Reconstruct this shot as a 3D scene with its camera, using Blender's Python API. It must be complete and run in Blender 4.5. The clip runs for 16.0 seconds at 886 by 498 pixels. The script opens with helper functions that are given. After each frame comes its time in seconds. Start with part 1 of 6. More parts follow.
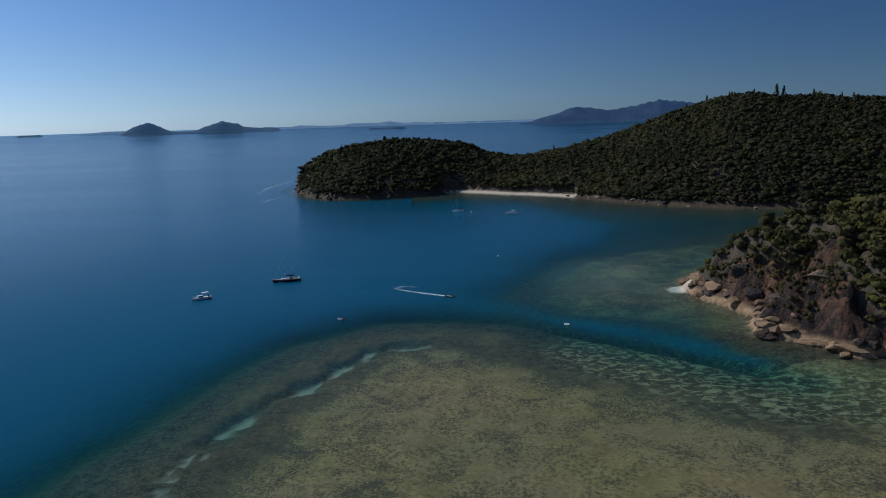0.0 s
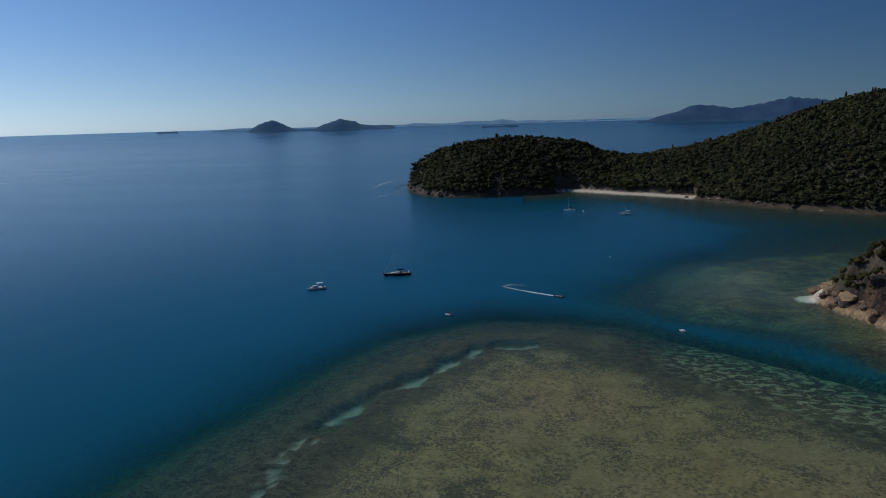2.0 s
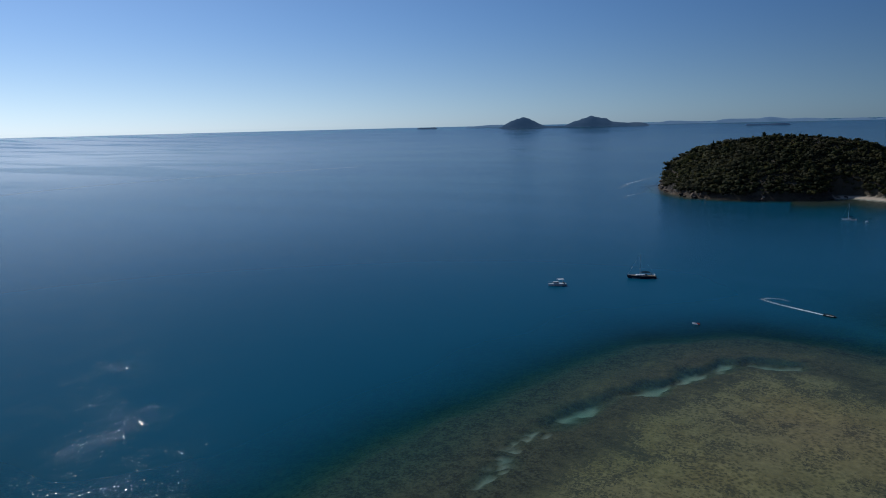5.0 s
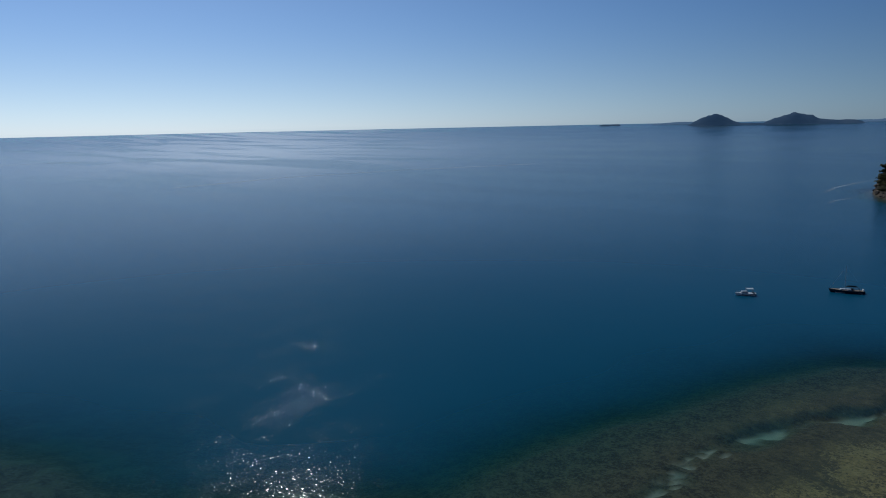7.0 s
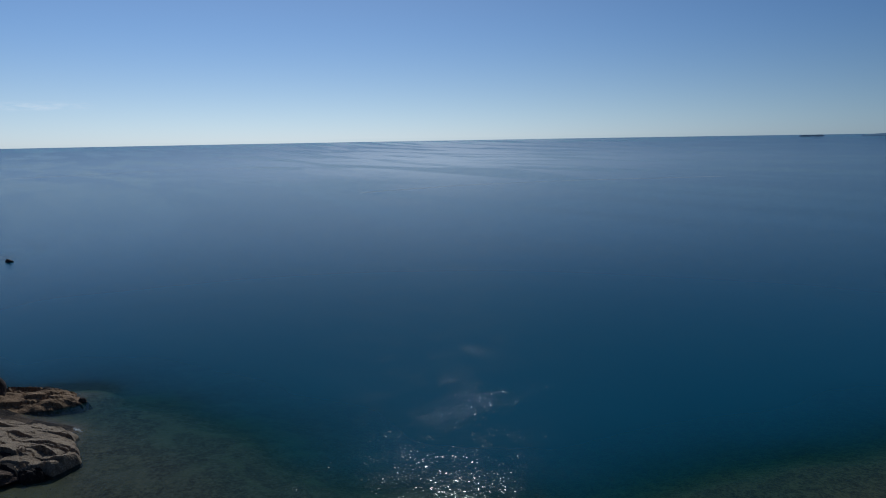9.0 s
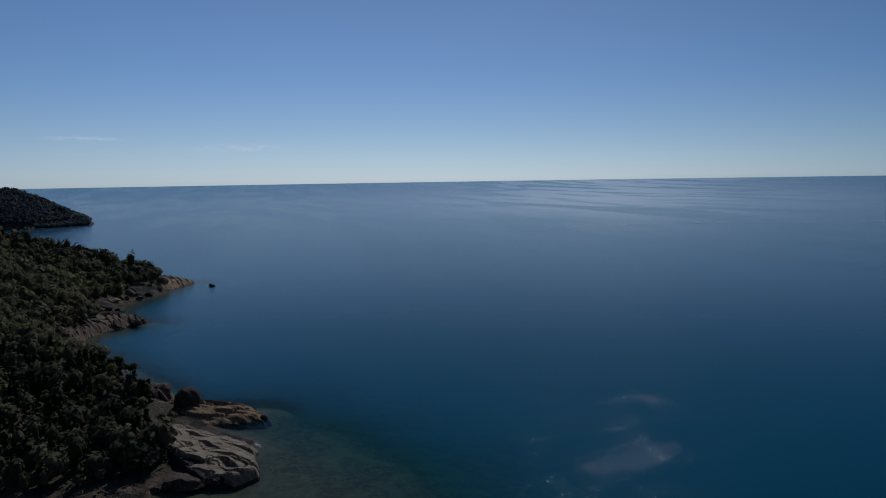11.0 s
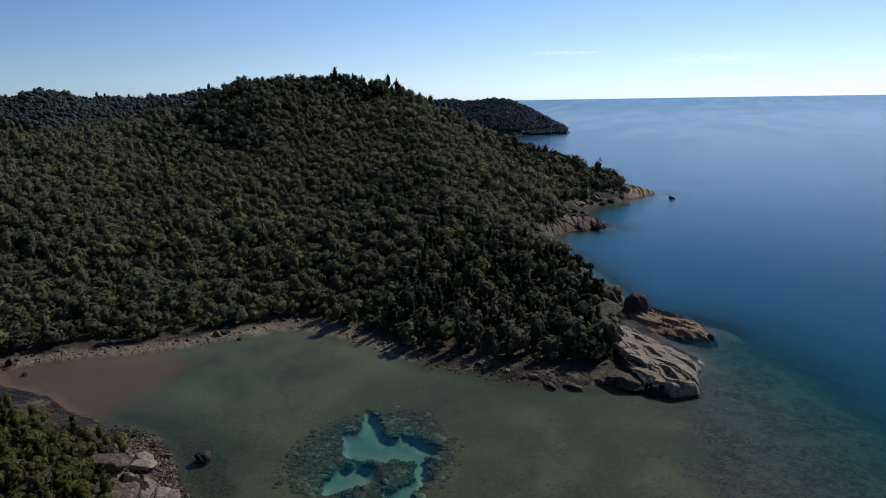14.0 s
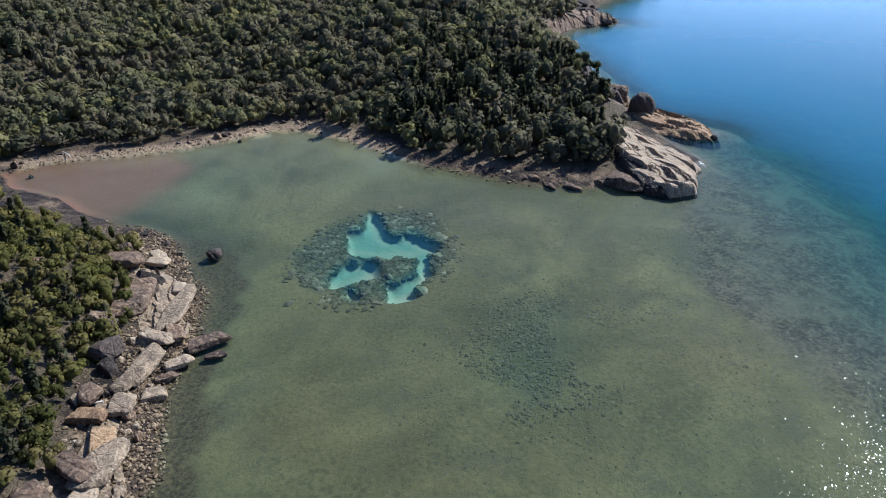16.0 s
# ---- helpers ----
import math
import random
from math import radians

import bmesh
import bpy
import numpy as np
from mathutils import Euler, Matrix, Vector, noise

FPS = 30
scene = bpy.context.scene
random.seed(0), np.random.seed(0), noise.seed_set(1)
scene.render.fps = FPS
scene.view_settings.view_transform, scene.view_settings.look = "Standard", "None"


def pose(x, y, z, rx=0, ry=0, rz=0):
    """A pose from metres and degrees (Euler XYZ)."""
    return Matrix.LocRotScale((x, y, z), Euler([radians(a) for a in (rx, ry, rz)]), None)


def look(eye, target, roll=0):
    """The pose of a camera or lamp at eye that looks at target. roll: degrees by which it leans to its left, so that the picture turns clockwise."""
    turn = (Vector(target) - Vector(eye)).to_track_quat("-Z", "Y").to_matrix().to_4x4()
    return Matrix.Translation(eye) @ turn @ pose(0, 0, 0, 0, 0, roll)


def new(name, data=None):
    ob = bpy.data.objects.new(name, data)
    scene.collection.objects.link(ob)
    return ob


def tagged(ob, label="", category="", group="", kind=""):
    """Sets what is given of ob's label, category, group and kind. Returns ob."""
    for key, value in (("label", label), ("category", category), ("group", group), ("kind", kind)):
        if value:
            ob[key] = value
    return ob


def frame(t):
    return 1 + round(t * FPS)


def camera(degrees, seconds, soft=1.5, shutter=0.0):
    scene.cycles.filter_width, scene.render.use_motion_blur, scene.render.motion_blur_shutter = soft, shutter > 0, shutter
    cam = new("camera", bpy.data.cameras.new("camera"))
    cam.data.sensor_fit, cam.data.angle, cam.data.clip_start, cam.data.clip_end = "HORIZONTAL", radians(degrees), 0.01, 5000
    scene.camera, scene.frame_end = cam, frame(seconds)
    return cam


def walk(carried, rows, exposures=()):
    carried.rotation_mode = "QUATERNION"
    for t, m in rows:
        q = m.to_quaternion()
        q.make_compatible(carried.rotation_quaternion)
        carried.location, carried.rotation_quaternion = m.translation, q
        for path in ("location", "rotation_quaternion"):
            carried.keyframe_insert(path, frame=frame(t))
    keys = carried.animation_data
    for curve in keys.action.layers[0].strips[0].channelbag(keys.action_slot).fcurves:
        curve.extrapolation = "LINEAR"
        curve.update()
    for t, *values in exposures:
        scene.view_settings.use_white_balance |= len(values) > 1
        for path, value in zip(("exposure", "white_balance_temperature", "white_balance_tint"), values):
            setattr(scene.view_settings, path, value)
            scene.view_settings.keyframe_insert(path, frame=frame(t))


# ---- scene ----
cam = camera(64.76, 16.0, soft=1.0)
# seconds, x, y, z, turn to the left, tilt, lean
PATH = [
    (0, 0.00, 0.00, 80.00, 0.00, -10.59, -1.73),
    (0.5, -0.25, 0.39, 79.84, 2.24, -10.57, -1.73),
    (1, -0.41, 0.78, 79.67, 4.57, -10.55, -1.66),
    (1.5, -0.49, 1.17, 79.52, 6.84, -10.53, -1.63),
    (2, -0.53, 1.48, 79.35, 9.04, -10.48, -1.62),
    (2.5, -0.65, 1.72, 79.17, 10.98, -10.46, -1.62),
    (3, -0.84, 1.91, 79.00, 13.90, -10.39, -1.62),
    (3.5, -1.05, 2.10, 78.89, 18.14, -10.32, -1.49),
    (4, -1.25, 2.27, 78.80, 21.85, -10.26, -1.45),
    (6.5, -1.83, 2.15, 78.86, 39.87, -10.15, -1.25),
    (7, -1.63, 2.07, 78.96, 43.48, -10.13, -1.24),
    (7.5, -1.51, 2.01, 79.06, 47.13, -10.09, -1.25),
    (8, -1.47, 1.97, 79.12, 50.74, -10.04, -1.23),
    (8.5, -1.50, 1.95, 79.12, 54.09, -10.22, -1.15),
    (9, -1.62, 1.95, 79.08, 57.69, -9.12, -1.00),
    (9.2, -1.68, 1.95, 79.05, 59.05, -8.09, -0.90),
    (11.3, -4.12, 3.11, 78.27, 73.60, -6.30, -0.85),
    (11.5, -4.40, 3.02, 78.14, 74.97, -6.76, -0.81),
    (12, -5.11, 2.78, 77.79, 78.14, -8.03, -0.84),
    (12.5, -5.86, 2.59, 77.45, 86.81, -8.98, -0.90),
    (13, -6.61, 2.68, 77.16, 102.52, -9.52, -0.95),
    (13.5, -7.19, 3.04, 76.90, 108.24, -9.93, -0.87),
    (14, -7.38, 3.32, 76.65, 108.37, -12.19, -0.97),
    (14.5, -7.44, 3.52, 76.45, 108.55, -16.84, -1.06),
    (15, -7.49, 3.65, 76.36, 108.75, -21.92, -1.16),
    (15.5, -7.54, 3.68, 76.34, 108.88, -25.77, -1.28),
    (16, -7.57, 3.73, 76.35, 108.97, -28.26, -1.32),
]


def flown(x, y, z, yaw, pitch, roll):
    a, b = radians(yaw), radians(pitch)
    eye = Vector((x, y, z))
    return look(eye, eye + Vector((-math.sin(a) * math.cos(b), math.cos(a) * math.cos(b), math.sin(b))), roll)


EXPOSURES = [(0.0, 0.3, 5750, 7), (2.0, 0.03, 5750, 6), (4.0, 0.06, 5750, 6), (8.0, -0.34, 5750, 5), (9.0, -0.4, 5700, 4), (11.3, -0.74, 5600, 5), (12.0, -0.62, 5600, 5), (12.5, -0.52, 5650, 5), (13.5, 0.1, 5750, 6),
             (14.0, 0.3, 5750, 6), (14.5, 0.84, 5750, 7), (15.5, 1.78, 5750, 7), (16.0, 1.85, 5750, 7)]
walk(cam, [(r[0], flown(*r[1:])) for r in PATH], EXPOSURES)

# ---- sky and sun ----
SUN_TURN, SUN_HIGH = 58.5, 41.0
world = bpy.data.worlds.new("sky")
scene.world = world
world.use_nodes = True
wn = world.node_tree.nodes
wn.clear()
sky = wn.new("ShaderNodeTexSky")
sky.sky_type = "NISHITA"
sky.sun_disc = False
sky.sun_elevation = radians(SUN_HIGH)
sky.sun_rotation = radians(-SUN_TURN)
sky.altitude = 1500
sky.air_density, sky.dust_density, sky.ozone_density = 0.75, 0.75, 4.4
sky_out = wn.new("ShaderNodeOutputWorld")
sky_bg = wn.new("ShaderNodeBackground")
sky_bg.inputs["Strength"].default_value = 0.08
# seen through a polarising filter: the clear sky is darkest at right angles to the sun
sky_way = wn.new("ShaderNodeTexCoord")
sky_dot = wn.new("ShaderNodeVectorMath")
sky_dot.operation = "DOT_PRODUCT"
sky_dot.inputs[1].default_value = (-math.sin(radians(SUN_TURN)) * math.cos(radians(SUN_HIGH)), math.cos(radians(SUN_TURN)) * math.cos(radians(SUN_HIGH)), math.sin(radians(SUN_HIGH)))
world.node_tree.links.new(sky_way.outputs["Generated"], sky_dot.inputs[0])
sky_cos = wn.new("ShaderNodeMapRange")
sky_cos.interpolation_type = "SMOOTHSTEP"
for i, v in enumerate((0.0, 0.0, 0.85, 0.50, 0.84)):
    sky_cos.inputs[i].default_value = v
world.node_tree.links.new(sky_dot.outputs["Value"], sky_cos.inputs[0])
sky_filter = wn.new("ShaderNodeVectorMath")
sky_filter.operation = "MULTIPLY"
# sea haze takes the colour out of the sky towards the horizon
sky_up = wn.new("ShaderNodeSeparateXYZ")
world.node_tree.links.new(sky_way.outputs["Generated"], sky_up.inputs[0])
sky_haze = wn.new("ShaderNodeMapRange")
sky_haze.interpolation_type = "SMOOTHSTEP"
for i, v in enumerate((0.0, -0.02, 0.16, 0.45, 0.0)):
    sky_haze.inputs[i].default_value = v
world.node_tree.links.new(sky_up.outputs[2], sky_haze.inputs[0])
sky_grey = wn.new("ShaderNodeRGBToBW")
world.node_tree.links.new(sky.outputs[0], sky_grey.inputs[0])
sky_tint = wn.new("ShaderNodeVectorMath")
sky_tint.operation = "MULTIPLY"
sky_tint.inputs[1].default_value = (0.90, 1.0, 1.14)
world.node_tree.links.new(sky_grey.outputs[0], sky_tint.inputs[0])
sky_mix = wn.new("ShaderNodeMix")
sky_mix.data_type = "RGBA"
world.node_tree.links.new(sky_haze.outputs[0], sky_mix.inputs[0])
world.node_tree.links.new(sky.outputs[0], sky_mix.inputs[6])
world.node_tree.links.new(sky_tint.outputs[0], sky_mix.inputs[7])
world.node_tree.links.new(sky_mix.outputs[2], sky_filter.inputs[0])
# the filter is turned, so that the side beyond the sun stays lighter
sky_side = wn.new("ShaderNodeVectorMath")
sky_side.operation = "DOT_PRODUCT"
sky_side.inputs[1].default_value = (-math.sin(radians(130)), math.cos(radians(130)), 0)
world.node_tree.links.new(sky_way.outputs["Generated"], sky_side.inputs[0])
sky_slope = wn.new("ShaderNodeMath")
sky_slope.operation = "MULTIPLY"
sky_slope.inputs[1].default_value = 0.85
world.node_tree.links.new(sky_side.outputs["Value"], sky_slope.inputs[0])
sky_turn = wn.new("ShaderNodeMath")
sky_turn.operation = "POWER"
sky_turn.inputs[0].default_value = 2.0
world.node_tree.links.new(sky_slope.outputs[0], sky_turn.inputs[1])
sky_both = wn.new("ShaderNodeMath")
sky_both.operation = "MULTIPLY"
world.node_tree.links.new(sky_cos.outputs[0], sky_both.inputs[0])
world.node_tree.links.new(sky_turn.outputs[0], sky_both.inputs[1])
# what it holds back most is the pale, least the blue
sky_hold = wn.new("ShaderNodeCombineXYZ")
for i, v in enumerate((1.22, 1.0, 0.84)):
    sky_power = wn.new("ShaderNodeMath")
    sky_power.operation = "POWER"
    sky_power.inputs[1].default_value = v
    world.node_tree.links.new(sky_both.outputs[0], sky_power.inputs[0])
    world.node_tree.links.new(sky_power.outputs[0], sky_hold.inputs[i])
world.node_tree.links.new(sky_hold.outputs[0], sky_filter.inputs[1])
world.node_tree.links.new(sky_filter.outputs[0], sky_bg.inputs[0])
world.node_tree.links.new(sky_bg.outputs[0], sky_out.inputs[0])
sun_data = bpy.data.lights.new("sun", "SUN")
sun_data.energy = 2.05
sun_data.angle = radians(0.53)
sun_data.color = (1.0, 0.95, 0.87)
sun = new("sun", sun_data)
sun.matrix_world = look((-600, 400, 700), (-600 + math.sin(radians(SUN_TURN)) * math.cos(radians(SUN_HIGH)),
                        400 - math.cos(radians(SUN_TURN)) * math.cos(radians(SUN_HIGH)), 700 - math.sin(radians(SUN_HIGH))))


# ---- materials ----
class Nodes:
    """A material's node tree, with short ways to add nodes."""

    def __init__(self, name):
        self.mat = bpy.data.materials.new(name)
        self.mat.use_nodes = True
        self.t = self.mat.node_tree
        self.t.nodes.clear()
        self.out = self.t.nodes.new("ShaderNodeOutputMaterial")

    def add(self, kind, **kw):
        n = self.t.nodes.new(kind)
        for k, v in kw.items():
            if k in ("operation", "blend_type", "data_type", "feature", "distance", "attribute_name", "noise_dimensions"):
                setattr(n, k, v)
            else:
                self.put(v, n.inputs[k.replace("_", " ")])
        return n

    def put(self, v, socket):
        if hasattr(v, "is_output"):
            self.t.links.new(v, socket)
        else:
            socket.default_value = v

    def where(self):
        return self.add("ShaderNodeNewGeometry").outputs["Position"]

    def scaled(self, v, s):
        n = self.add("ShaderNodeVectorMath", operation="MULTIPLY")
        self.put(v, n.inputs[0])
        self.put(s, n.inputs[1])
        return n.outputs[0]

    def noise(self, v, scale, detail=4.0, rough=0.55, warp=0.0):
        return self.add("ShaderNodeTexNoise", Vector=v, Scale=scale, Detail=detail, Roughness=rough, Distortion=warp).outputs["Fac"]

    def cells(self, v, scale, feature="F1"):
        return self.add("ShaderNodeTexVoronoi", feature=feature, Vector=v, Scale=scale)

    def attr(self, name):
        return self.add("ShaderNodeAttribute", attribute_name=name).outputs["Fac"]

    def math(self, op, a, b=0.0, clamp=False):
        n = self.add("ShaderNodeMath", operation=op)
        n.use_clamp = clamp
        self.put(a, n.inputs[0])
        self.put(b, n.inputs[1])
        return n.outputs[0]

    def span(self, v, lo, hi, a=0.0, b=1.0):
        n = self.add("ShaderNodeMapRange")
        n.interpolation_type = "SMOOTHSTEP"
        for i, x in enumerate((v, lo, hi, a, b)):
            self.put(x, n.inputs[i])
        return n.outputs[0]

    def mix(self, f, a, b):
        n = self.t.nodes.new("ShaderNodeMix")
        n.data_type = "RGBA"
        for k, x in ((0, f), (6, a), (7, b)):
            if isinstance(x, tuple) and len(x) == 3:
                x = (*x, 1.0)
            self.put(x, n.inputs[k])
        return n.outputs[2]

    def bump(self, h, strength, dist):
        return self.add("ShaderNodeBump", Height=h, Strength=strength, Distance=dist).outputs[0]

    def finish(self, shader):
        self.t.links.new(shader, self.out.inputs[0])
        return self.mat

    def principled(self, colour, rough, normal=None, metal=0.0, spec=0.5, **kw):
        n = self.t.nodes.new("ShaderNodeBsdfPrincipled")
        if isinstance(colour, tuple) and len(colour) == 3:
            colour = (*colour, 1.0)
        self.put(colour, n.inputs["Base Color"])
        self.put(rough, n.inputs["Roughness"])
        self.put(metal, n.inputs["Metallic"])
        self.put(spec, n.inputs["Specular IOR Level"])
        if normal is not None:
            self.put(normal, n.inputs["Normal"])
        return self.finish(n.outputs[0])


def ground_material():
    n = Nodes("island_ground")
    p = n.where()
    big, mid, fine = n.noise(p, 0.02, 4), n.noise(p, 0.12, 5), n.noise(p, 0.9, 5, 0.65)
    # bare soil and leaf litter below the forest
    soil = n.mix(mid, (0.075, 0.058, 0.036), (0.17, 0.13, 0.085))
    # granite: brown, tan and dark stains
    here = n.add("ShaderNodeSeparateXYZ", Vector=p)
    crack = n.noise(n.scaled(p, (1, 1, 0.4)), 0.45, 6, 0.7, 1.2)
    rib = n.math("ABSOLUTE", n.math("SUBTRACT", n.noise(n.scaled(p, (1, 1, 0.3)), 0.3, 5, 0.65, 0.8), 0.5))
    stain = n.noise(n.scaled(p, (1, 1, 0.35)), 0.09, 7, 0.68, 0.4)
    rust = n.mix(n.span(here.outputs[1], 60.0, 150.0), (0.24, 0.165, 0.105), n.mix(n.span(here.outputs[1], 400.0, 500.0), (0.25, 0.125, 0.068), (0.10, 0.066, 0.044)))
    rock = n.mix(n.span(stain, 0.42, 0.66), (0.024, 0.017, 0.015), rust)
    rock = n.mix(n.span(fine, 0.5, 0.8, 0.0, 0.5), rock, (0.28, 0.21, 0.15))
    tide = n.math("MULTIPLY", n.span(here.outputs[2], 1.4, 4.2, 1.0, 0.0), n.math("MULTIPLY", n.span(here.outputs[1], 120.0, 180.0), n.span(here.outputs[1], 400.0, 500.0, 1.0, 0.12)))
    rock = n.mix(n.math("MULTIPLY", tide, n.span(mid, 0.25, 0.5)), rock, n.mix(fine, (0.46, 0.27, 0.13), (0.68, 0.47, 0.27)))
    rock = n.mix(n.span(rib, 0.0, 0.03, 0.5, 0.0), rock, (0.02, 0.016, 0.014))
    # sand
    sand = n.mix(fine, (0.76, 0.58, 0.42), (0.88, 0.71, 0.54))
    sand = n.mix(n.span(here.outputs[1], -40.0, 0.0, 1.0, 0.0), sand, n.mix(fine, (0.33, 0.235, 0.15), (0.50, 0.37, 0.25)))
    # sea floor: muddy sand with coral heads and rubble
    reef_sand = n.mix(n.span(mid, 0.3, 0.7), (0.225, 0.157, 0.060), (0.31, 0.228, 0.092))
    reef_sand = n.mix(n.span(big, 0.40, 0.62, 0.0, 0.7), reef_sand, (0.27, 0.195, 0.095))
    reef_sand = n.mix(n.span(fine, 0.35, 0.75, 0.0, 0.45), reef_sand, (0.10, 0.085, 0.05))
    grain = n.math("ADD", n.math("MULTIPLY", n.noise(n.scaled(p, (1, 1, 0)), 0.75, 4, 0.7), 0.6), n.math("MULTIPLY", n.cells(n.scaled(p, (1, 1, 0)), 0.9).outputs["Distance"], 0.4))
    reef_sand = n.mix(n.math("MULTIPLY", n.span(grain, 0.38, 0.54, 0.75, 0.0), n.span(n.noise(p, 0.06, 5, 0.65, 0.8), 0.42, 0.58, 0.1, 1.0)), reef_sand, (0.075, 0.062, 0.03))
    reef_sand = n.mix(n.span(grain, 0.54, 0.70, 0.0, 0.3), reef_sand, (0.40, 0.30, 0.14))
    grow = n.attr("coral")
    patchy = n.noise(p, 0.07, 6, 0.66, 0.6)
    speck = n.noise(p, 1.3, 4, 0.62)
    lumps = n.cells(n.scaled(p, (1, 1, 0)), 0.55).outputs["Distance"]
    coral = n.math("ADD", n.math("ADD", n.math("MULTIPLY", patchy, 0.78), n.math("MULTIPLY", speck, 0.62)), n.math("ADD", n.math("MULTIPLY", grow, 0.18), n.math("MULTIPLY", n.noise(p, 3.2, 2), 0.3)))
    coral = n.math("MULTIPLY", n.span(coral, 0.935, 1.03), n.span(lumps, 0.45, 0.95, 1.0, 0.4))
    cove = n.span(n.add("ShaderNodeSeparateXYZ", Vector=p).outputs[1], 30.0, 90.0, 1.0, 0.0)
    cloudy = n.mix(n.span(n.noise(p, 0.035, 5, 0.62, 0.5), 0.3, 0.7), (0.051, 0.042, 0.016), (0.128, 0.102, 0.043))
    cloudy = n.mix(n.span(n.noise(n.scaled(p, (1, 1.6, 1)), 0.017, 4, 0.6, 0.8), 0.52, 0.68, 0.0, 0.7), cloudy, (0.15, 0.12, 0.05))
    cloudy = n.mix(n.span(n.noise(n.scaled(p, (1.4, 1, 1)), 0.023, 4, 0.6, 1.0), 0.54, 0.68, 0.0, 0.6), cloudy, (0.054, 0.046, 0.020))
    cloudy = n.mix(n.span(speck, 0.38, 0.50, 0.5, 0.0), cloudy, (0.040, 0.036, 0.016))
    cloudy = n.mix(n.span(speck, 0.56, 0.70, 0.0, 0.3), cloudy, (0.20, 0.165, 0.08))
    reef_sand = n.mix(n.math("MULTIPLY", cove, n.span(big, 0.3, 0.6, 0.75, 0.95)), reef_sand, cloudy)
    floor = n.mix(n.math("MULTIPLY", coral, n.span(cove, 0.0, 1.0, 0.92, 0.6)), reef_sand, n.mix(fine, (0.03, 0.026, 0.017), (0.10, 0.082, 0.05)))
    grit = n.math("ADD", n.math("MULTIPLY", speck, 0.6), n.math("MULTIPLY", n.noise(p, 0.35, 4, 0.62), 0.4))
    slope_coral = n.mix(n.span(grit, 0.38, 0.62), (0.020, 0.013, 0.007), (0.125, 0.088, 0.046))
    slope_coral = n.mix(n.span(here.outputs[1], -45.0, -25.0, 1.0, 0.0), slope_coral, n.mix(n.span(n.math("ADD", n.math("MULTIPLY", speck, 0.6), n.math("MULTIPLY", n.noise(p, 3.4, 3, 0.6), 0.4)), 0.38, 0.62), (0.026, 0.018, 0.008), (0.100, 0.066, 0.029)))
    seaward = n.math("MULTIPLY", n.span(n.math("ADD", here.outputs[1], n.span(patchy, 0.3, 0.7, -16.0, 16.0)), -8.0, 40.0), n.math("MULTIPLY", n.span(here.outputs[1], 70.0, 100.0, 1.0, 0.0), n.span(here.outputs[0], -130.0, -105.0, 1.0, 0.0)))
    slope_coral = n.mix(seaward, slope_coral, n.mix(n.span(n.noise(p, 0.05, 4, 0.62, 0.8), 0.46, 0.62, 0.0, 0.6), n.mix(n.span(grit, 0.40, 0.66), (0.026, 0.018, 0.014), (0.118, 0.083, 0.060)), (0.125, 0.098, 0.062)))
    floor = n.mix(n.span(grow, 0.7, 1.25, 0.0, 0.92), floor, slope_coral)
    # blotches of pale sand between the corals by the channel
    blotch = n.noise(n.scaled(p, (0.8, 1.15, 0)), 0.34, 5, 0.66, 0.6)
    floor = n.mix(n.math("MULTIPLY", n.attr("stripe"), n.span(blotch, 0.48, 0.60, 0.0, 0.7)), floor, (0.40, 0.36, 0.19))
    floor = n.mix(n.math("MULTIPLY", n.attr("stripe"), n.span(blotch, 0.36, 0.46, 0.45, 0.0)), floor, (0.05, 0.05, 0.024))
    floor = n.mix(n.attr("mud"), floor, n.mix(mid, (0.142, 0.062, 0.034), (0.205, 0.100, 0.056)))
    floor = n.mix(n.attr("sand"), floor, n.mix(n.span(here.outputs[1], -84.0, -76.0, 1.0, 0.0), n.mix(fine, (0.60, 0.50, 0.38), (0.76, 0.66, 0.53)), (0.30, 0.22, 0.13)))
    land = n.mix(n.attr("rock"), soil, rock)
    land = n.mix(n.attr("sand"), land, sand)
    colour = n.mix(n.attr("wet"), land, floor)
    normal = n.bump(n.math("ADD", fine, n.math("MULTIPLY", n.math("ADD", n.math("MULTIPLY", crack, 1.5), n.span(rib, 0.0, 0.1, 0.0, 0.35)), 1.2)), n.span(n.attr("wet"), 0.0, 1.0, 1.0, 0.2), 0.8)
    return n.principled(colour, 0.85, normal, spec=0.25)


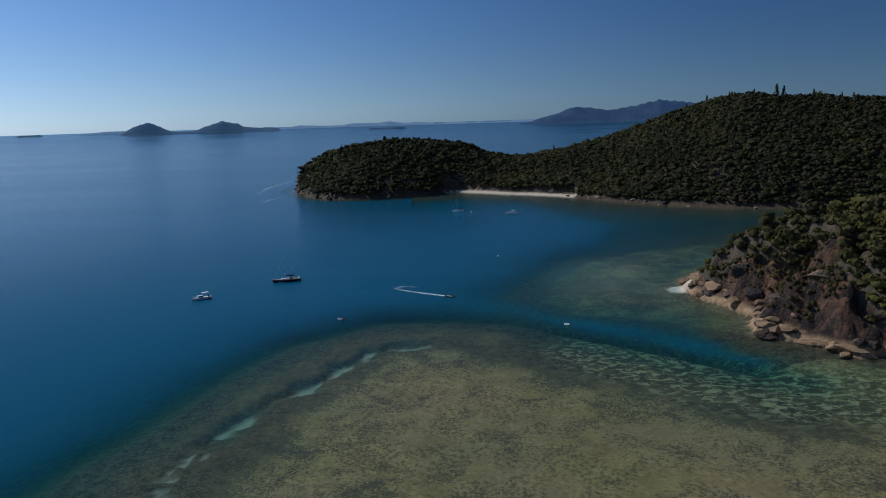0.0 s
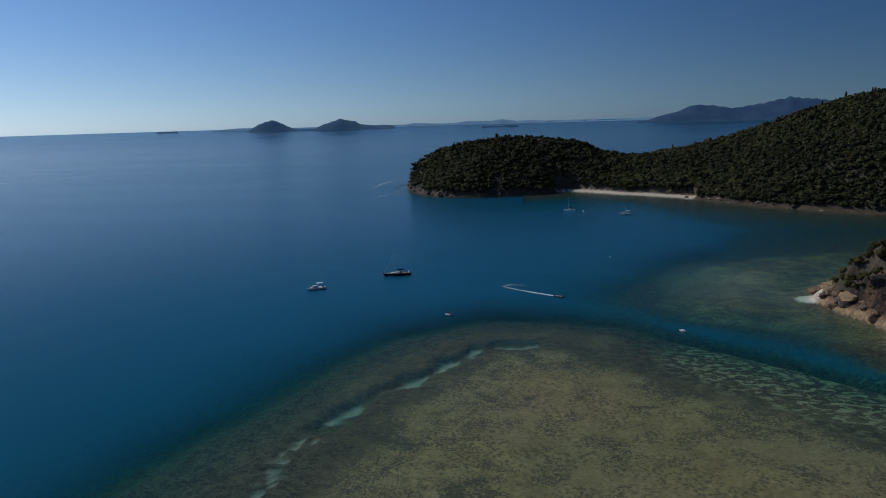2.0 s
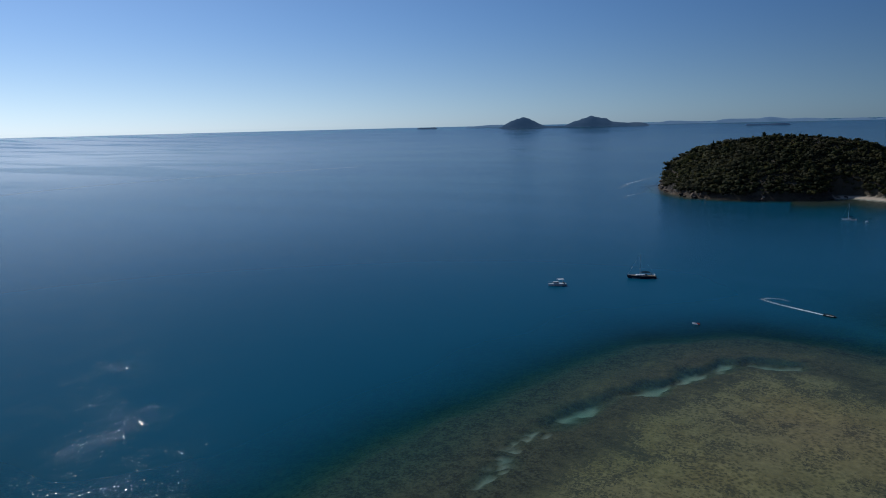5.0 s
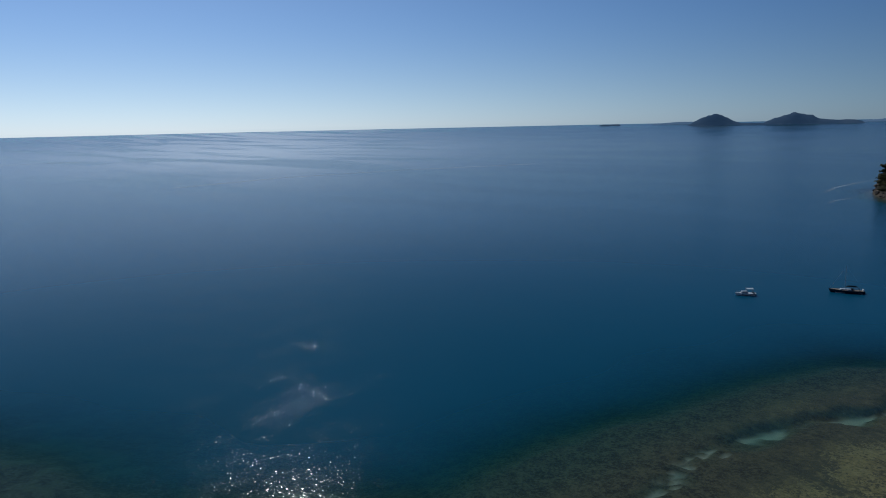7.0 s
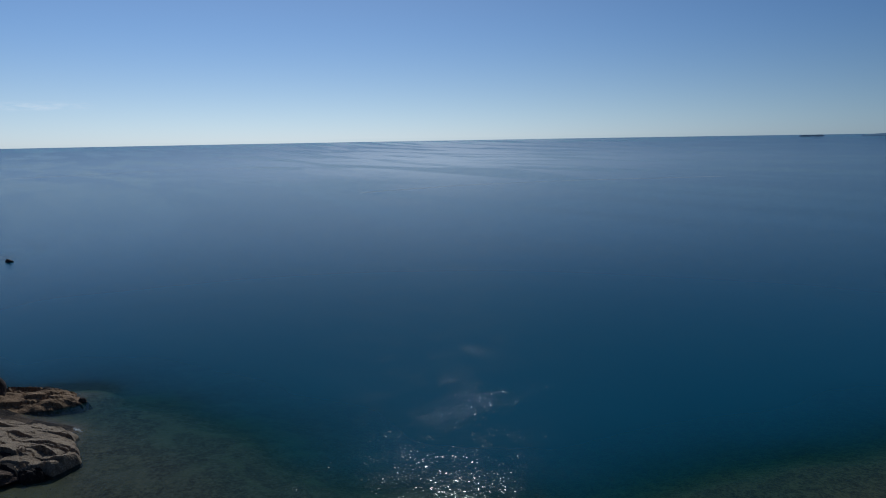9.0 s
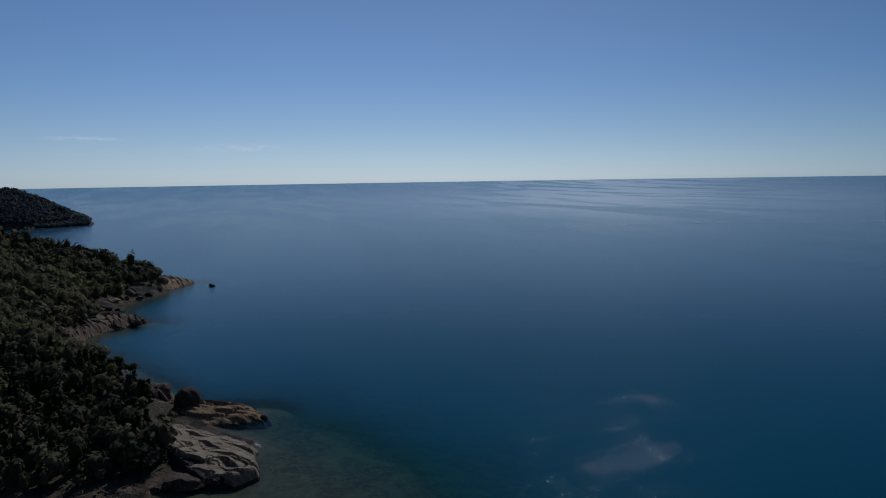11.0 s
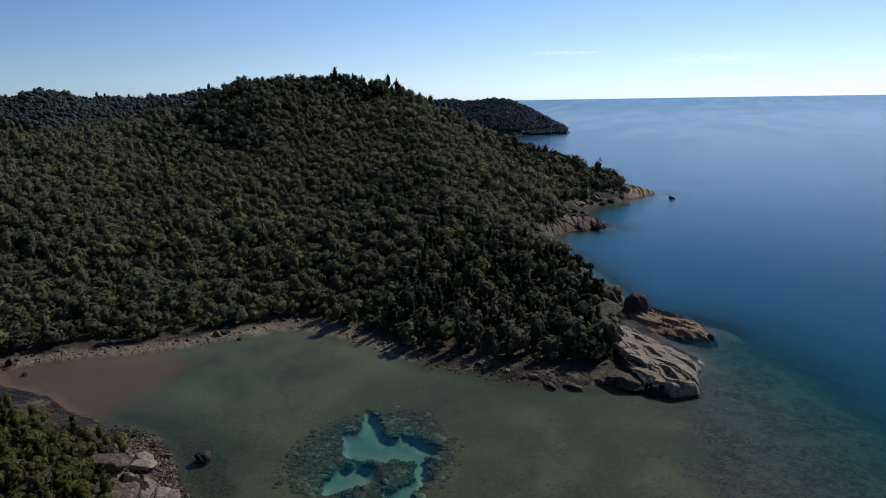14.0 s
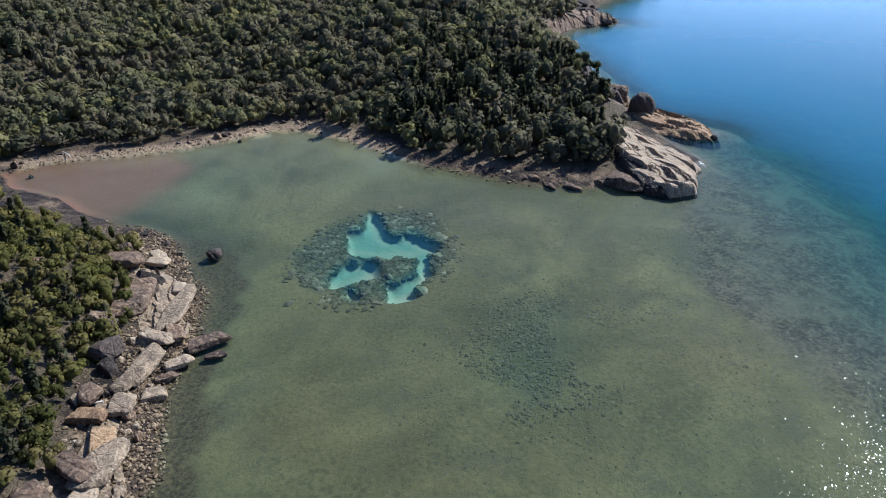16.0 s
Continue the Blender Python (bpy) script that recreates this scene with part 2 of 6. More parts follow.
def water_material():
    n = Nodes("sea_water")
    p = n.where()
    depth = n.attr("depth")
    thin = n.add("ShaderNodeCombineXYZ",
                 X=n.math("POWER", 2.718, n.math("MULTIPLY", depth, -0.30)),
                 Y=n.math("POWER", 2.718, n.math("MULTIPLY", depth, -0.12)),
                 Z=n.math("POWER", 2.718, n.math("MULTIPLY", depth, -0.145))).outputs[0]
    clear = n.add("ShaderNodeBsdfTransparent", Color=thin)
    murk = n.math("SUBTRACT", 1.0, n.math("POWER", 2.718, n.math("MULTIPLY", n.math("POWER", depth, 1.7), -0.032)))
    swell = n.noise(n.scaled(p, (1, 1, 0)), 0.004, 3)
    deep = n.mix(swell, (0.007, 0.078, 0.146), (0.010, 0.102, 0.172))
    body = n.add("ShaderNodeBsdfDiffuse", Color=n.mix(murk, (0, 0, 0), deep))
    under = n.add("ShaderNodeAddShader")
    n.put(clear.outputs[0], under.inputs[0])
    n.put(body.outputs[0], under.inputs[1])
    # ripples, with calm slicks drawn out by the wind
    flat = n.scaled(p, (1, 1, 0))
    slick = n.noise(n.scaled(p, (0.5, 2.2, 0)), 0.0032, 4, 0.5, 0.8)
    chop = n.math("ADD", n.math("MULTIPLY", n.noise(n.scaled(flat, (1, 1.5, 1)), 0.8, 1), 0.30), n.math("MULTIPLY", n.noise(flat, 0.16, 2), 0.7))
    away = n.add("ShaderNodeVectorMath", operation="LENGTH")
    n.put(flat, away.inputs[0])
    # ripples too small to see far out turn into gloss
    far = n.span(away.outputs["Value"], 250.0, 1800.0)
    rough = n.math("ADD", n.math("MULTIPLY", far, n.span(slick, 0.46, 0.6, 0.075, 0.0)), 0.115)
    ruffle = n.span(slick, 0.45, 0.6, 1.0, 0.7)
    normal = n.bump(chop, n.math("MULTIPLY", ruffle, n.span(far, 0.0, 1.0, 1.0, 0.6)), 0.16)
    # small facets of the ripples, each tilted its own way, which catch the sun one by one
    facet = n.cells(n.scaled(flat, (1.0, 1.35, 1.0)), 4.8)
    toss = n.add("ShaderNodeTexWhiteNoise", Vector=facet.outputs["Position"])
    tilt = n.add("ShaderNodeVectorMath", operation="ADD")
    n.put(facet.outputs["Color"], tilt.inputs[0])
    n.put(toss.outputs["Color"], tilt.inputs[1])
    level = n.add("ShaderNodeVectorMath", operation="SUBTRACT")
    n.put(tilt.outputs[0], level.inputs[0])
    level.inputs[1].default_value = (1, 1, 1)
    lean = n.math("MULTIPLY", n.math("MULTIPLY", n.span(far, 0.0, 0.5, 0.155, 0.13), ruffle), n.span(n.noise(flat, 0.07, 4, 0.6), 0.35, 0.65, 0.6, 1.05))
    tip = n.add("ShaderNodeCombineXYZ", X=lean, Y=lean, Z=0.0).outputs[0]
    tipped = n.add("ShaderNodeVectorMath", operation="ADD")
    n.put(normal, tipped.inputs[0])
    n.put(n.scaled(level.outputs[0], tip), tipped.inputs[1])
    upright = n.add("ShaderNodeVectorMath", operation="NORMALIZE")
    n.put(tipped.outputs[0], upright.inputs[0])
    normal = upright.outputs[0]
    gloss = n.add("ShaderNodeBsdfGlossy", Roughness=rough, Normal=normal)
    slant = n.add("ShaderNodeLayerWeight", Blend=0.5).outputs["Facing"]
    fres = n.math("ADD", 0.015, n.math("MULTIPLY", n.math("POWER", slant, 5.0), 0.78))
    top = n.add("ShaderNodeMixShader", Fac=n.math("MULTIPLY", fres, n.span(fres, 0.03, 0.45, 0.36, 1.0)))
    n.put(under.outputs[0], top.inputs[1])
    n.put(gloss.outputs[0], top.inputs[2])
    return n.finish(top.outputs[0])


def leaf_material(name, dark, light, warm, dull=(0.10, 0.085, 0.055)):
    n = Nodes(name)
    tone = n.attr("tone")
    one = n.add("ShaderNodeNewGeometry").outputs["Random Per Island"]
    colour = n.mix(n.span(one, 0.0, 1.0, 0.15, 0.75), dark, light)
    colour = n.mix(n.span(tone, 0.55, 1.0, 0.0, 0.75), colour, warm)
    colour = n.mix(n.span(tone, 0.0, 0.4, 0.7, 0.0), colour, dark)
    colour = n.mix(n.span(tone, 0.0, 0.22, 0.35, 0.0), colour, tuple(c * 0.6 for c in dark))
    dry = n.noise(n.where(), 0.045, 3)
    colour = n.mix(n.math("MULTIPLY", n.span(dry, 0.40, 0.60, 0.0, 0.8), n.span(tone, 0.0, 0.3)), colour, dull)
    way = n.add("ShaderNodeVectorTransform", Vector=n.add("ShaderNodeAttribute", attribute_name="crown_way").outputs["Vector"])
    way.vector_type, way.convert_from, way.convert_to = "NORMAL", "OBJECT", "WORLD"
    n.principled(colour, 0.75, way.outputs[0], spec=0.12)
    face = n.out.inputs[0].links[0].from_socket
    through_leaf = n.add("ShaderNodeBsdfTranslucent", Color=colour, Normal=way.outputs[0])
    both = n.add("ShaderNodeMixShader", Fac=0.45)
    n.put(face, both.inputs[1])
    n.put(through_leaf.outputs[0], both.inputs[2])
    return n.finish(both.outputs[0])


GROUND, WATER = ground_material(), water_material()
LEAF = leaf_material("forest_leaves", (0.096, 0.098, 0.056), (0.172, 0.172, 0.084), (0.258, 0.240, 0.094), (0.180, 0.153, 0.098))
# leaves paled to grey, so the colour carries the haze before the back ridge
RIDGE_HAZE_LEAF = leaf_material("haze_grey_leaves", (0.105, 0.112, 0.102), (0.145, 0.152, 0.136), (0.16, 0.162, 0.136), (0.14, 0.138, 0.122))
OLIVE_LEAF = leaf_material("olive_leaves", (0.060, 0.061, 0.019), (0.132, 0.126, 0.036), (0.21, 0.188, 0.046), (0.125, 0.105, 0.044))
# the far cape's haze is mixed into this leaf colour as pale blue
CAPE_HAZE_LEAF = leaf_material("haze_blue_leaves", (0.095, 0.115, 0.135), (0.13, 0.15, 0.165), (0.14, 0.156, 0.165), (0.128, 0.142, 0.152))
YELLOW_LEAF = leaf_material("yellow_green_leaves", (0.075, 0.078, 0.022), (0.19, 0.178, 0.045), (0.32, 0.28, 0.065), (0.18, 0.145, 0.058))
GREEN_LEAF = leaf_material("dark_green_leaves", (0.044, 0.047, 0.019), (0.076, 0.078, 0.029), (0.12, 0.112, 0.037), (0.082, 0.074, 0.035))

# ---- the lie of the land ----
# the coast of the island, walked with the land on the same hand
COAST_COVE = [(-244, 16), (-239, 8), (-243, -1), (-232, 0), (-217, 12), (-199, 9), (-192, 3), (-189, -6), (-187, -18), (-184, -27), (-186, -39),
              (-189, -51), (-191, -62), (-196, -74), (-202, -89), (-208, -102), (-211, -113), (-207, -125), (-199, -131), (-191, -138),
              (-181, -148), (-174, -158), (-168, -168), (-161, -178), (-150, -183), (-142, -172), (-139, -152), (-133, -133), (-131, -118),
              (-126, -105), (-119, -96), (-111, -88), (-104, -82), (-95, -77), (-86, -75), (-79, -72), (-72, -67), (-64, -61)]
COAST_BEHIND = [(-46, -60), (-10, -75), (45, -75), (100, 0), (140, 110), (152, 195)]
COAST_BAY = [(142, 215), (134, 213), (128, 222), (121, 233), (112, 239), (114, 252), (121, 262), (117, 274), (111, 290), (108, 306), (113, 322), (124, 340),
             (190, 400), (300, 465), (400, 515), (380, 545), (291, 559), (241, 570), (202, 595), (168, 628), (144, 661), (122, 693), (97, 710), (70, 728),
             (42, 748), (17, 766), (-19, 736), (-53, 724), (-82, 720), (-119, 729), (-148, 765), (-166, 805), (-176, 850)]
COAST_FAR = [(-160, 930), (-100, 1000), (0, 1030), (90, 1010), (150, 1030), (300, 1130), (600, 1250), (1000, 1200), (1150, 600), (1000, -200), (600, -900),
             (-200, -1100), (-800, -1000), (-980, -700), (-900, -480), (-760, -260), (-650, -110), (-604, -40)]
COAST_WEST = [(-580, -10), (-560, -22), (-535, -31), (-491, -51), (-456, -54), (-432, -48), (-426, -34), (-412, -48), (-389, -59), (-372, -64), (-348, -50), (-293, -26), (-267, -15),
              (-254, -6), (-249, 6)]
COAST = COAST_COVE + COAST_BEHIND + COAST_BAY + COAST_FAR + COAST_WEST
# crest lines: x, y, height of the bare ground
CREST_HILL = [(-330, -440, 44), (-395, -430, 49), (-455, -420, 51), (-510, -393, 62), (-545, -360, 89), (-577, -317, 91), (-597, -277, 93), (-600, -240, 84), (-575, -205, 74),
              (-565, -165, 52), (-562, -120, 36), (-560, -80, 26), (-560, -50, 16)]
CREST_SPUR = [(-254, -20, 6), (-290, -60, 18), (-345, -105, 26), (-430, -150, 44), (-560, -210, 76)]
CREST_BACK = [(-560, -780, 80), (-626, -722, 81), (-652, -700, 89), (-683, -671, 82), (-722, -630, 78), (-755, -591, 83), (-787, -549, 90), (-800, -500, 84)]
CREST_NEAR = [(-58, -84, 6), (-95, -108, 9), (-122, -140, 5), (-132, -165, 2)]
CREST_NEAR_UP = [(-95, -108, 9), (-60, -160, 24), (0, -260, 50), (-150, -380, 52), (-330, -440, 44)]
CREST_BAY = [(116, 312, 6), (126, 306, 17), (140, 299, 26), (160, 290, 37), (180, 280, 42), (240, 250, 55), (330, 200, 70), (400, 0, 80), (200, -200, 70), (0, -260, 50)]
CREST_HEAD = [(-170, 838, 20), (-154, 842, 36), (-124, 842, 46), (-93, 846, 51), (-53, 849, 56), (-12, 851, 55), (28, 851, 49), (55, 850, 37), (82, 848, 31),
              (105, 846, 30), (148, 838, 40), (187, 829, 49), (224, 820, 61), (265, 808, 78), (304, 794, 89), (341, 779, 95), (376, 762, 91), (414, 743, 89), (452, 720, 85),
              (560, 640, 85), (700, 400, 90), (400, 0, 80)]
CRESTS = [CREST_HILL, CREST_SPUR, CREST_BACK, CREST_NEAR, CREST_NEAR_UP, CREST_BAY, CREST_HEAD]
# the reef flat before the cove, the outer flat by the headland, sandy pools
REEF = [(-250, 10), (-243, 20), (-213, 38), (-180, 50), (-146, 58), (-116, 78), (-97, 104), (-94, 130), (-89, 158), (-81, 180), (-72, 216), (-61, 237), (-50, 254), (-37, 266),
        (-20, 273), (2, 276), (25, 268), (44, 249), (61, 235), (77, 222), (90, 209), (103, 200), (112, 210), (126, 215), (150, 190), (130, 60), (40, -90), (-60, -80), (-150, -200),
        (-230, -120), (-200, -30)]
OUTER_REEF = [(34, 304), (49, 278), (62, 271), (78, 258), (87, 248), (98, 238), (106, 228), (114, 218), (130, 250), (118, 300), (130, 340), (210, 420), (170, 440), (110, 420), (74, 390), (48, 345)]
# the deep channel between the two
CHANNEL = [(-60, 330), (-10, 316), (18, 301), (28, 294), (49, 276), (62, 269), (78, 256), (87, 246), (98, 236), (104, 224), (107, 212), (101, 204), (90, 211), (77, 224), (61, 237), (44, 251),
           (25, 270), (2, 279), (-20, 277), (-45, 274)]
POOL_NORTH = [(-157, -67), (-155, -64), (-152, -62), (-148, -60), (-147, -58), (-147, -55), (-149, -54), (-150, -52), (-148, -50), (-146, -48), (-146, -46), (-144, -44), (-141, -46),
              (-139, -48), (-139, -53), (-137, -54), (-136, -59), (-136, -62), (-138, -65), (-141, -66), (-145, -68), (-147, -65), (-153, -66)]
POOL_SOUTH = [(-130, -62), (-133, -61), (-134, -56), (-131, -54), (-128, -53), (-126, -56), (-122, -59), (-121, -61), (-126, -62)]
POOL_EAST = [(-141, -47), (-139, -45), (-136, -44), (-132, -42), (-128, -44), (-125, -44), (-124, -41), (-121, -43), (-119, -45), (-119, -47), (-122, -48), (-125, -50), (-126, -47),
             (-130, -45), (-132, -44), (-134, -46)]
POOL_SMALL = [(-121, -57), (-121, -55), (-119, -53), (-117, -54), (-118, -56)]
POOL_CHAIN = [(-63, 168), (-61, 177), (-57, 184), (-55, 191), (-52, 197), (-46, 203), (-41, 210), (-37, 219), (-32, 230), (-28, 237), (-20, 241), (-9, 243)]


def value_noise(x, y, size, seed):
    x, y = np.asarray(x, float) / size, np.asarray(y, float) / size
    i, j = np.floor(x).astype(np.int64), np.floor(y).astype(np.int64)
    u, v = x - i, y - j
    u, v = u * u * (3 - 2 * u), v * v * (3 - 2 * v)

    def h(a, b):
        k = (a * 374761393 + b * 668265263 + seed * 144269) & 0x7FFFFFFF
        k = ((k ^ (k >> 13)) * 1274126177) & 0x7FFFFFFF
        return ((k ^ (k >> 16)) & 0xFFFF) / 65535.0

    return (h(i, j) * (1 - u) + h(i + 1, j) * u) * (1 - v) + (h(i, j + 1) * (1 - u) + h(i + 1, j + 1) * u) * v


def fractal(x, y, size, seed, octaves=4):
    out, amp, total = 0.0, 1.0, 0.0
    for k in range(octaves):
        out, total = out + amp * value_noise(x, y, size, seed + k), total + amp
        size, amp = size / 2.03, amp * 0.52
    return out / total * 2 - 1


def line_distance(x, y, pts, closed=False):
    """The distance to a line of points and the third number of the points there."""
    best, val = np.full(x.shape, 1e12), np.zeros(x.shape)
    ends = pts[1:] + pts[:1] if closed else pts[1:]
    for a, b in zip(pts, ends):
        dx, dy = b[0] - a[0], b[1] - a[1]
        s = np.clip(((x - a[0]) * dx + (y - a[1]) * dy) / (dx * dx + dy * dy), 0, 1)
        d = (x - a[0] - s * dx) ** 2 + (y - a[1] - s * dy) ** 2
        near = d < best
        best = np.where(near, d, best)
        if len(a) > 2:
            val = np.where(near, a[2] + s * (b[2] - a[2]), val)
    return np.sqrt(best), val


def inside(x, y, pts):
    hit = np.zeros(x.shape, bool)
    for (ax, ay), (bx, by) in zip(pts, pts[1:] + pts[:1]):
        if ay != by:
            hit ^= ((ay > y) != (by > y)) & (x < (bx - ax) * (y - ay) / (by - ay) + ax)
    return hit


def signed(x, y, pts):
    """The distance to an outline, positive inside."""
    d = line_distance(x, y, pts, True)[0]
    return np.where(inside(x, y, pts), d, -d)


def ramp(v, lo, hi):
    s = np.clip((v - lo) / (hi - lo), 0, 1)
    return s * s * (3 - 2 * s)


def far_rise(x, y):
    """The sea's far rim, lifted so that its edge stands at the true horizon's height."""
    r = np.hypot(x, y)
    return 54.0 * np.clip((r - 2600) / 2250, 0, None) ** 2


def terrain(x, y):
    """Height of the ground and the shares of rock, sand, mud and coral."""
    x, y = np.asarray(x, float), np.asarray(y, float)
    wob = fractal(x, y, 14, 3, 3) * 2.2
    dc = signed(x, y, COAST) + wob * ramp(np.hypot(x, y), 60, 160)
    wsum, zsum, dr = 0.0, 0.0, np.full(x.shape, 1e9)
    for crest in CRESTS:
        d, z = line_distance(x, y, crest)
        w = 1 / (d + 2.0) ** 3
        wsum, zsum, dr = wsum + w, zsum + w * z, np.minimum(dr, d)
    zr = zsum / wsum
    share = np.clip(dc, 0, None) / (np.clip(dc, 0, None) + dr + 1e-6)
    hill = zr * share ** 0.72
    gully = fractal(x, y, 90, 11, 4)
    hill = hill * (1 + 0.16 * gully * np.clip(1.2 - share, 0, 1)) + fractal(x, y, 9, 21, 2) * 0.5 * ramp(dc, 4, 30)
    # the steep headland: ribs and clefts of bare rock
    bluff = 1 - ramp(np.hypot((x - 132) / 34, (y - 262) / 56), 0.7, 1.1)
    ribs = 1 - np.abs(fractal(x * 0.9 + y * 0.25, y * 0.9 - x * 0.25, 17, 121, 4)) * 2.2
    small_ribs = 1 - np.abs(fractal(x, y, 6, 123, 3)) * 2
    hill = hill + bluff * (ramp(dc, 2, 12) * (ribs - 0.35) * 8.5 + ramp(dc, 1, 5) * (small_ribs - 0.5) * 2.0)
    # gentle shores: the bay's beach, the cove's strand, the stony shore beneath the near trees
    d_beach = line_distance(x, y, [(16, 768), (42, 748), (70, 729), (97, 711), (121, 694)])[0]
    beach = 1 - ramp(d_beach, 12, 18)
    d_cove = line_distance(x, y, COAST_COVE[9:28])[0]
    strand = 1 - ramp(d_cove, 6, 12)
    d_stones = line_distance(x, y, COAST_COVE[27:])[0]
    stones = 1 - ramp(d_stones, 13, 20)
    land = np.where(beach > 0, hill * (1 - beach) + beach * np.minimum(hill, 0.14 * np.clip(dc, 0, None)), hill)
    land = land * (1 - strand) + strand * np.minimum(land, 0.22 * np.clip(dc, 0, None))
    land = land * (1 - stones) + stones * np.minimum(land, 0.2 * np.clip(dc, 0, None))
    # sea floor
    out = np.clip(-dc, 0, None)
    reef = signed(x, y, REEF) + fractal(x, y, 30, 31, 4) * 7
    outer = signed(x, y, OUTER_REEF) + fractal(x, y, 30, 41, 4) * 8
    front = line_distance(x, y, REEF[:22])[0]
    front = np.where(reef > 0, front, 0)
    flat = np.where(y > 60, 0.45, 0.75) + 0.3 * fractal(x, y, 40, 51, 4)
    slope = flat + 0.55 * ramp(-front, -75, -12) * (y > 40) + 0.7 * ramp(-front, -48, 0) * (y <= 40) + 1.2 * ramp(-front, -22, 0) + 28 * (1 - np.exp(-np.clip(-reef, 0, None) / 95))
    slope2 = flat + 0.8 + 1.6 * ramp(-outer, -40, 4) + 22 * (1 - np.exp(-np.clip(-outer, 0, None) / 105))
    shelf = 0.5 + out * 0.16 + 24 * (1 - np.exp(-np.clip(out - 10, 0, None) / 40))
    shelf_head = 0.5 + out * 0.06 + 24 * (1 - np.exp(-np.clip(out - 20, 0, None) / 22))
    shelf = np.where((x > 60) & (y > 100) & (y < 330), np.minimum(shelf, shelf_head), shelf)
    bay_reach = 40 + 80 * ramp(x, 60, 150)
    shelf_bay = 0.6 + out * 0.035 + 24 * (1 - np.exp(-np.clip(out - bay_reach, 0, None) / 150))
    shelf = np.where(y > 400, np.minimum(shelf, np.where(x > -30, shelf_bay, 99)), shelf)
    depth = np.minimum(np.minimum(slope, slope2), shelf)
    channel = signed(x, y, CHANNEL) + fractal(x, y, 14, 45, 4) * 5
    depth = np.maximum(depth, 7.5 * ramp(channel, -6, 15) * (y > 180) * ramp(x, -15, 45))
    pool = np.maximum.reduce([signed(x, y, q) for q in (POOL_NORTH, POOL_SOUTH, POOL_EAST, POOL_SMALL)]) + 0.25 + fractal(x, y, 5, 61, 3) * 0.9
    d_chain = line_distance(x, y, POOL_CHAIN)[0]
    chain = 0.5 - d_chain + fractal(x, y, 7, 71, 3) * 5.0
    worms = 0.13 - np.abs(fractal(x + 3 * fractal(x, y, 6, 75, 2), y, 7, 73, 3)) - 0.03 * line_distance(x, y, [(-64, 128), (-66, 150), (-62, 168)])[0]
    stripe = ramp(34 - line_distance(x, y, [(60, 230), (80, 207), (100, 193), (125, 186)])[0], 0, 22) * (depth < 5)
    in_pool, in_chain = ramp(pool, -1.3, 1.3), np.maximum(ramp(chain, -0.6, 1.0), 0.8 * ramp(worms, 0, 0.06)) * (y > 110)
    dug = np.maximum(ramp(chain, -5, 1.5), 0.4 * ramp(worms, -0.08, 0.06)) * (y > 110)
    hollow = 1 - ramp(np.hypot((x + 137) / 22, (y + 57) / 17.5) + 0.25 * fractal(x, y, 12, 63, 3), 0.75, 1.1)
    dip = 1 - ramp(np.hypot((x + 111) / 19, (y + 14) / 13) + 0.5 * fractal(x, y, 14, 65, 4), 0.2, 1.2)
    depth = depth + 0.4 * dip + 1.7 * in_pool + 1.7 * dug + 0.5 * hollow
    depth = np.minimum(depth, 0.06 + out * 0.22)* (out < 12) + depth * (out >= 12)
    z = np.where(dc > 0, land + 0.02, -depth)
    mud = 1 - ramp(line_distance(x, y, [(-150, -176), (-160, -164), (-158, -150), (-146, -142), (-160, -146), (-168, -146)])[0] + fractal(x, y, 20, 81, 3) * 6, 8, 20)
    coral = np.clip(np.where(y > 60, 0.52, 0.25) + 0.45 * fractal(x, y, 60, 91, 3) + 1.2 * hollow + 0.3 * dip + 0.6 * ramp(-front, -56, -30) * (1 - ramp(outer, -50, -5)) + 0.9 * ramp(np.minimum(-front, -outer), -14, 2) + 0.2 * ramp(outer, -60, 0) + 0.6 * ramp(-front, -55, -15) * (y < 50) + 1.0 * ramp(y + 16 * fractal(x, y, 26, 67, 4), -12, 36) * (y < 80) * ramp(-x, 120, 160) + 1.5 * (1 - ramp(d_stones + 10 * fractal(x, y, 14, 93, 4), 3, 14)), 0, 1.7) * (depth > 0.05)
    coral = coral * ramp(np.hypot(x + 175, y + 110), 25, 60)
    sand = np.clip(beach * (dc > -3) * (1 - ramp(land, 1.6, 3.2)) * (1 - ramp(dc + 2 * fractal(x, y, 15, 92, 2), 8, 11)) + 0.5 * ramp(pool, -0.5, 0.3) + in_chain * 0.5 + 0.75 * (1 - ramp(d_cove + 3 * fractal(x, y, 9, 94, 3), 2.5, 7)) * (dc > -1.0) * ramp(-y, 60, 90) * ramp(-x, 150, 158)
                   + 0.22 * (1 - ramp(d_cove + 5 * fractal(x, y, 13, 98, 3), 3, 17)) * (dc < 0) * ramp(-y, 60, 90) * ramp(-x, 158, 172)
                   + 0.11 * (1 - ramp(np.hypot((x - 80) / 42, (y - 350) / 62) + 0.3 * fractal(x, y, 20, 95, 3), 0.3, 1.0))
                   + 1.5 * (1 - ramp(np.hypot((x - 109) * 1.15, (y - 311) * 1.0) + fractal(x, y, 5, 97, 2), 5.5, 7.5)) + (1 - ramp(np.hypot(x + 203, y + 128) + 2 * fractal(x, y, 5, 99, 2), 2.5, 5.0)), 0, 1)
    # pale silt lies off the muddy strand
    sand = np.clip(sand + 0.17 * (1 - ramp(np.hypot((x + 151) / 13, (y + 119) / 15) + 0.35 * fractal(x, y, 16, 96, 3), 0.3, 1.1)) * (dc < -2), 0, 1)
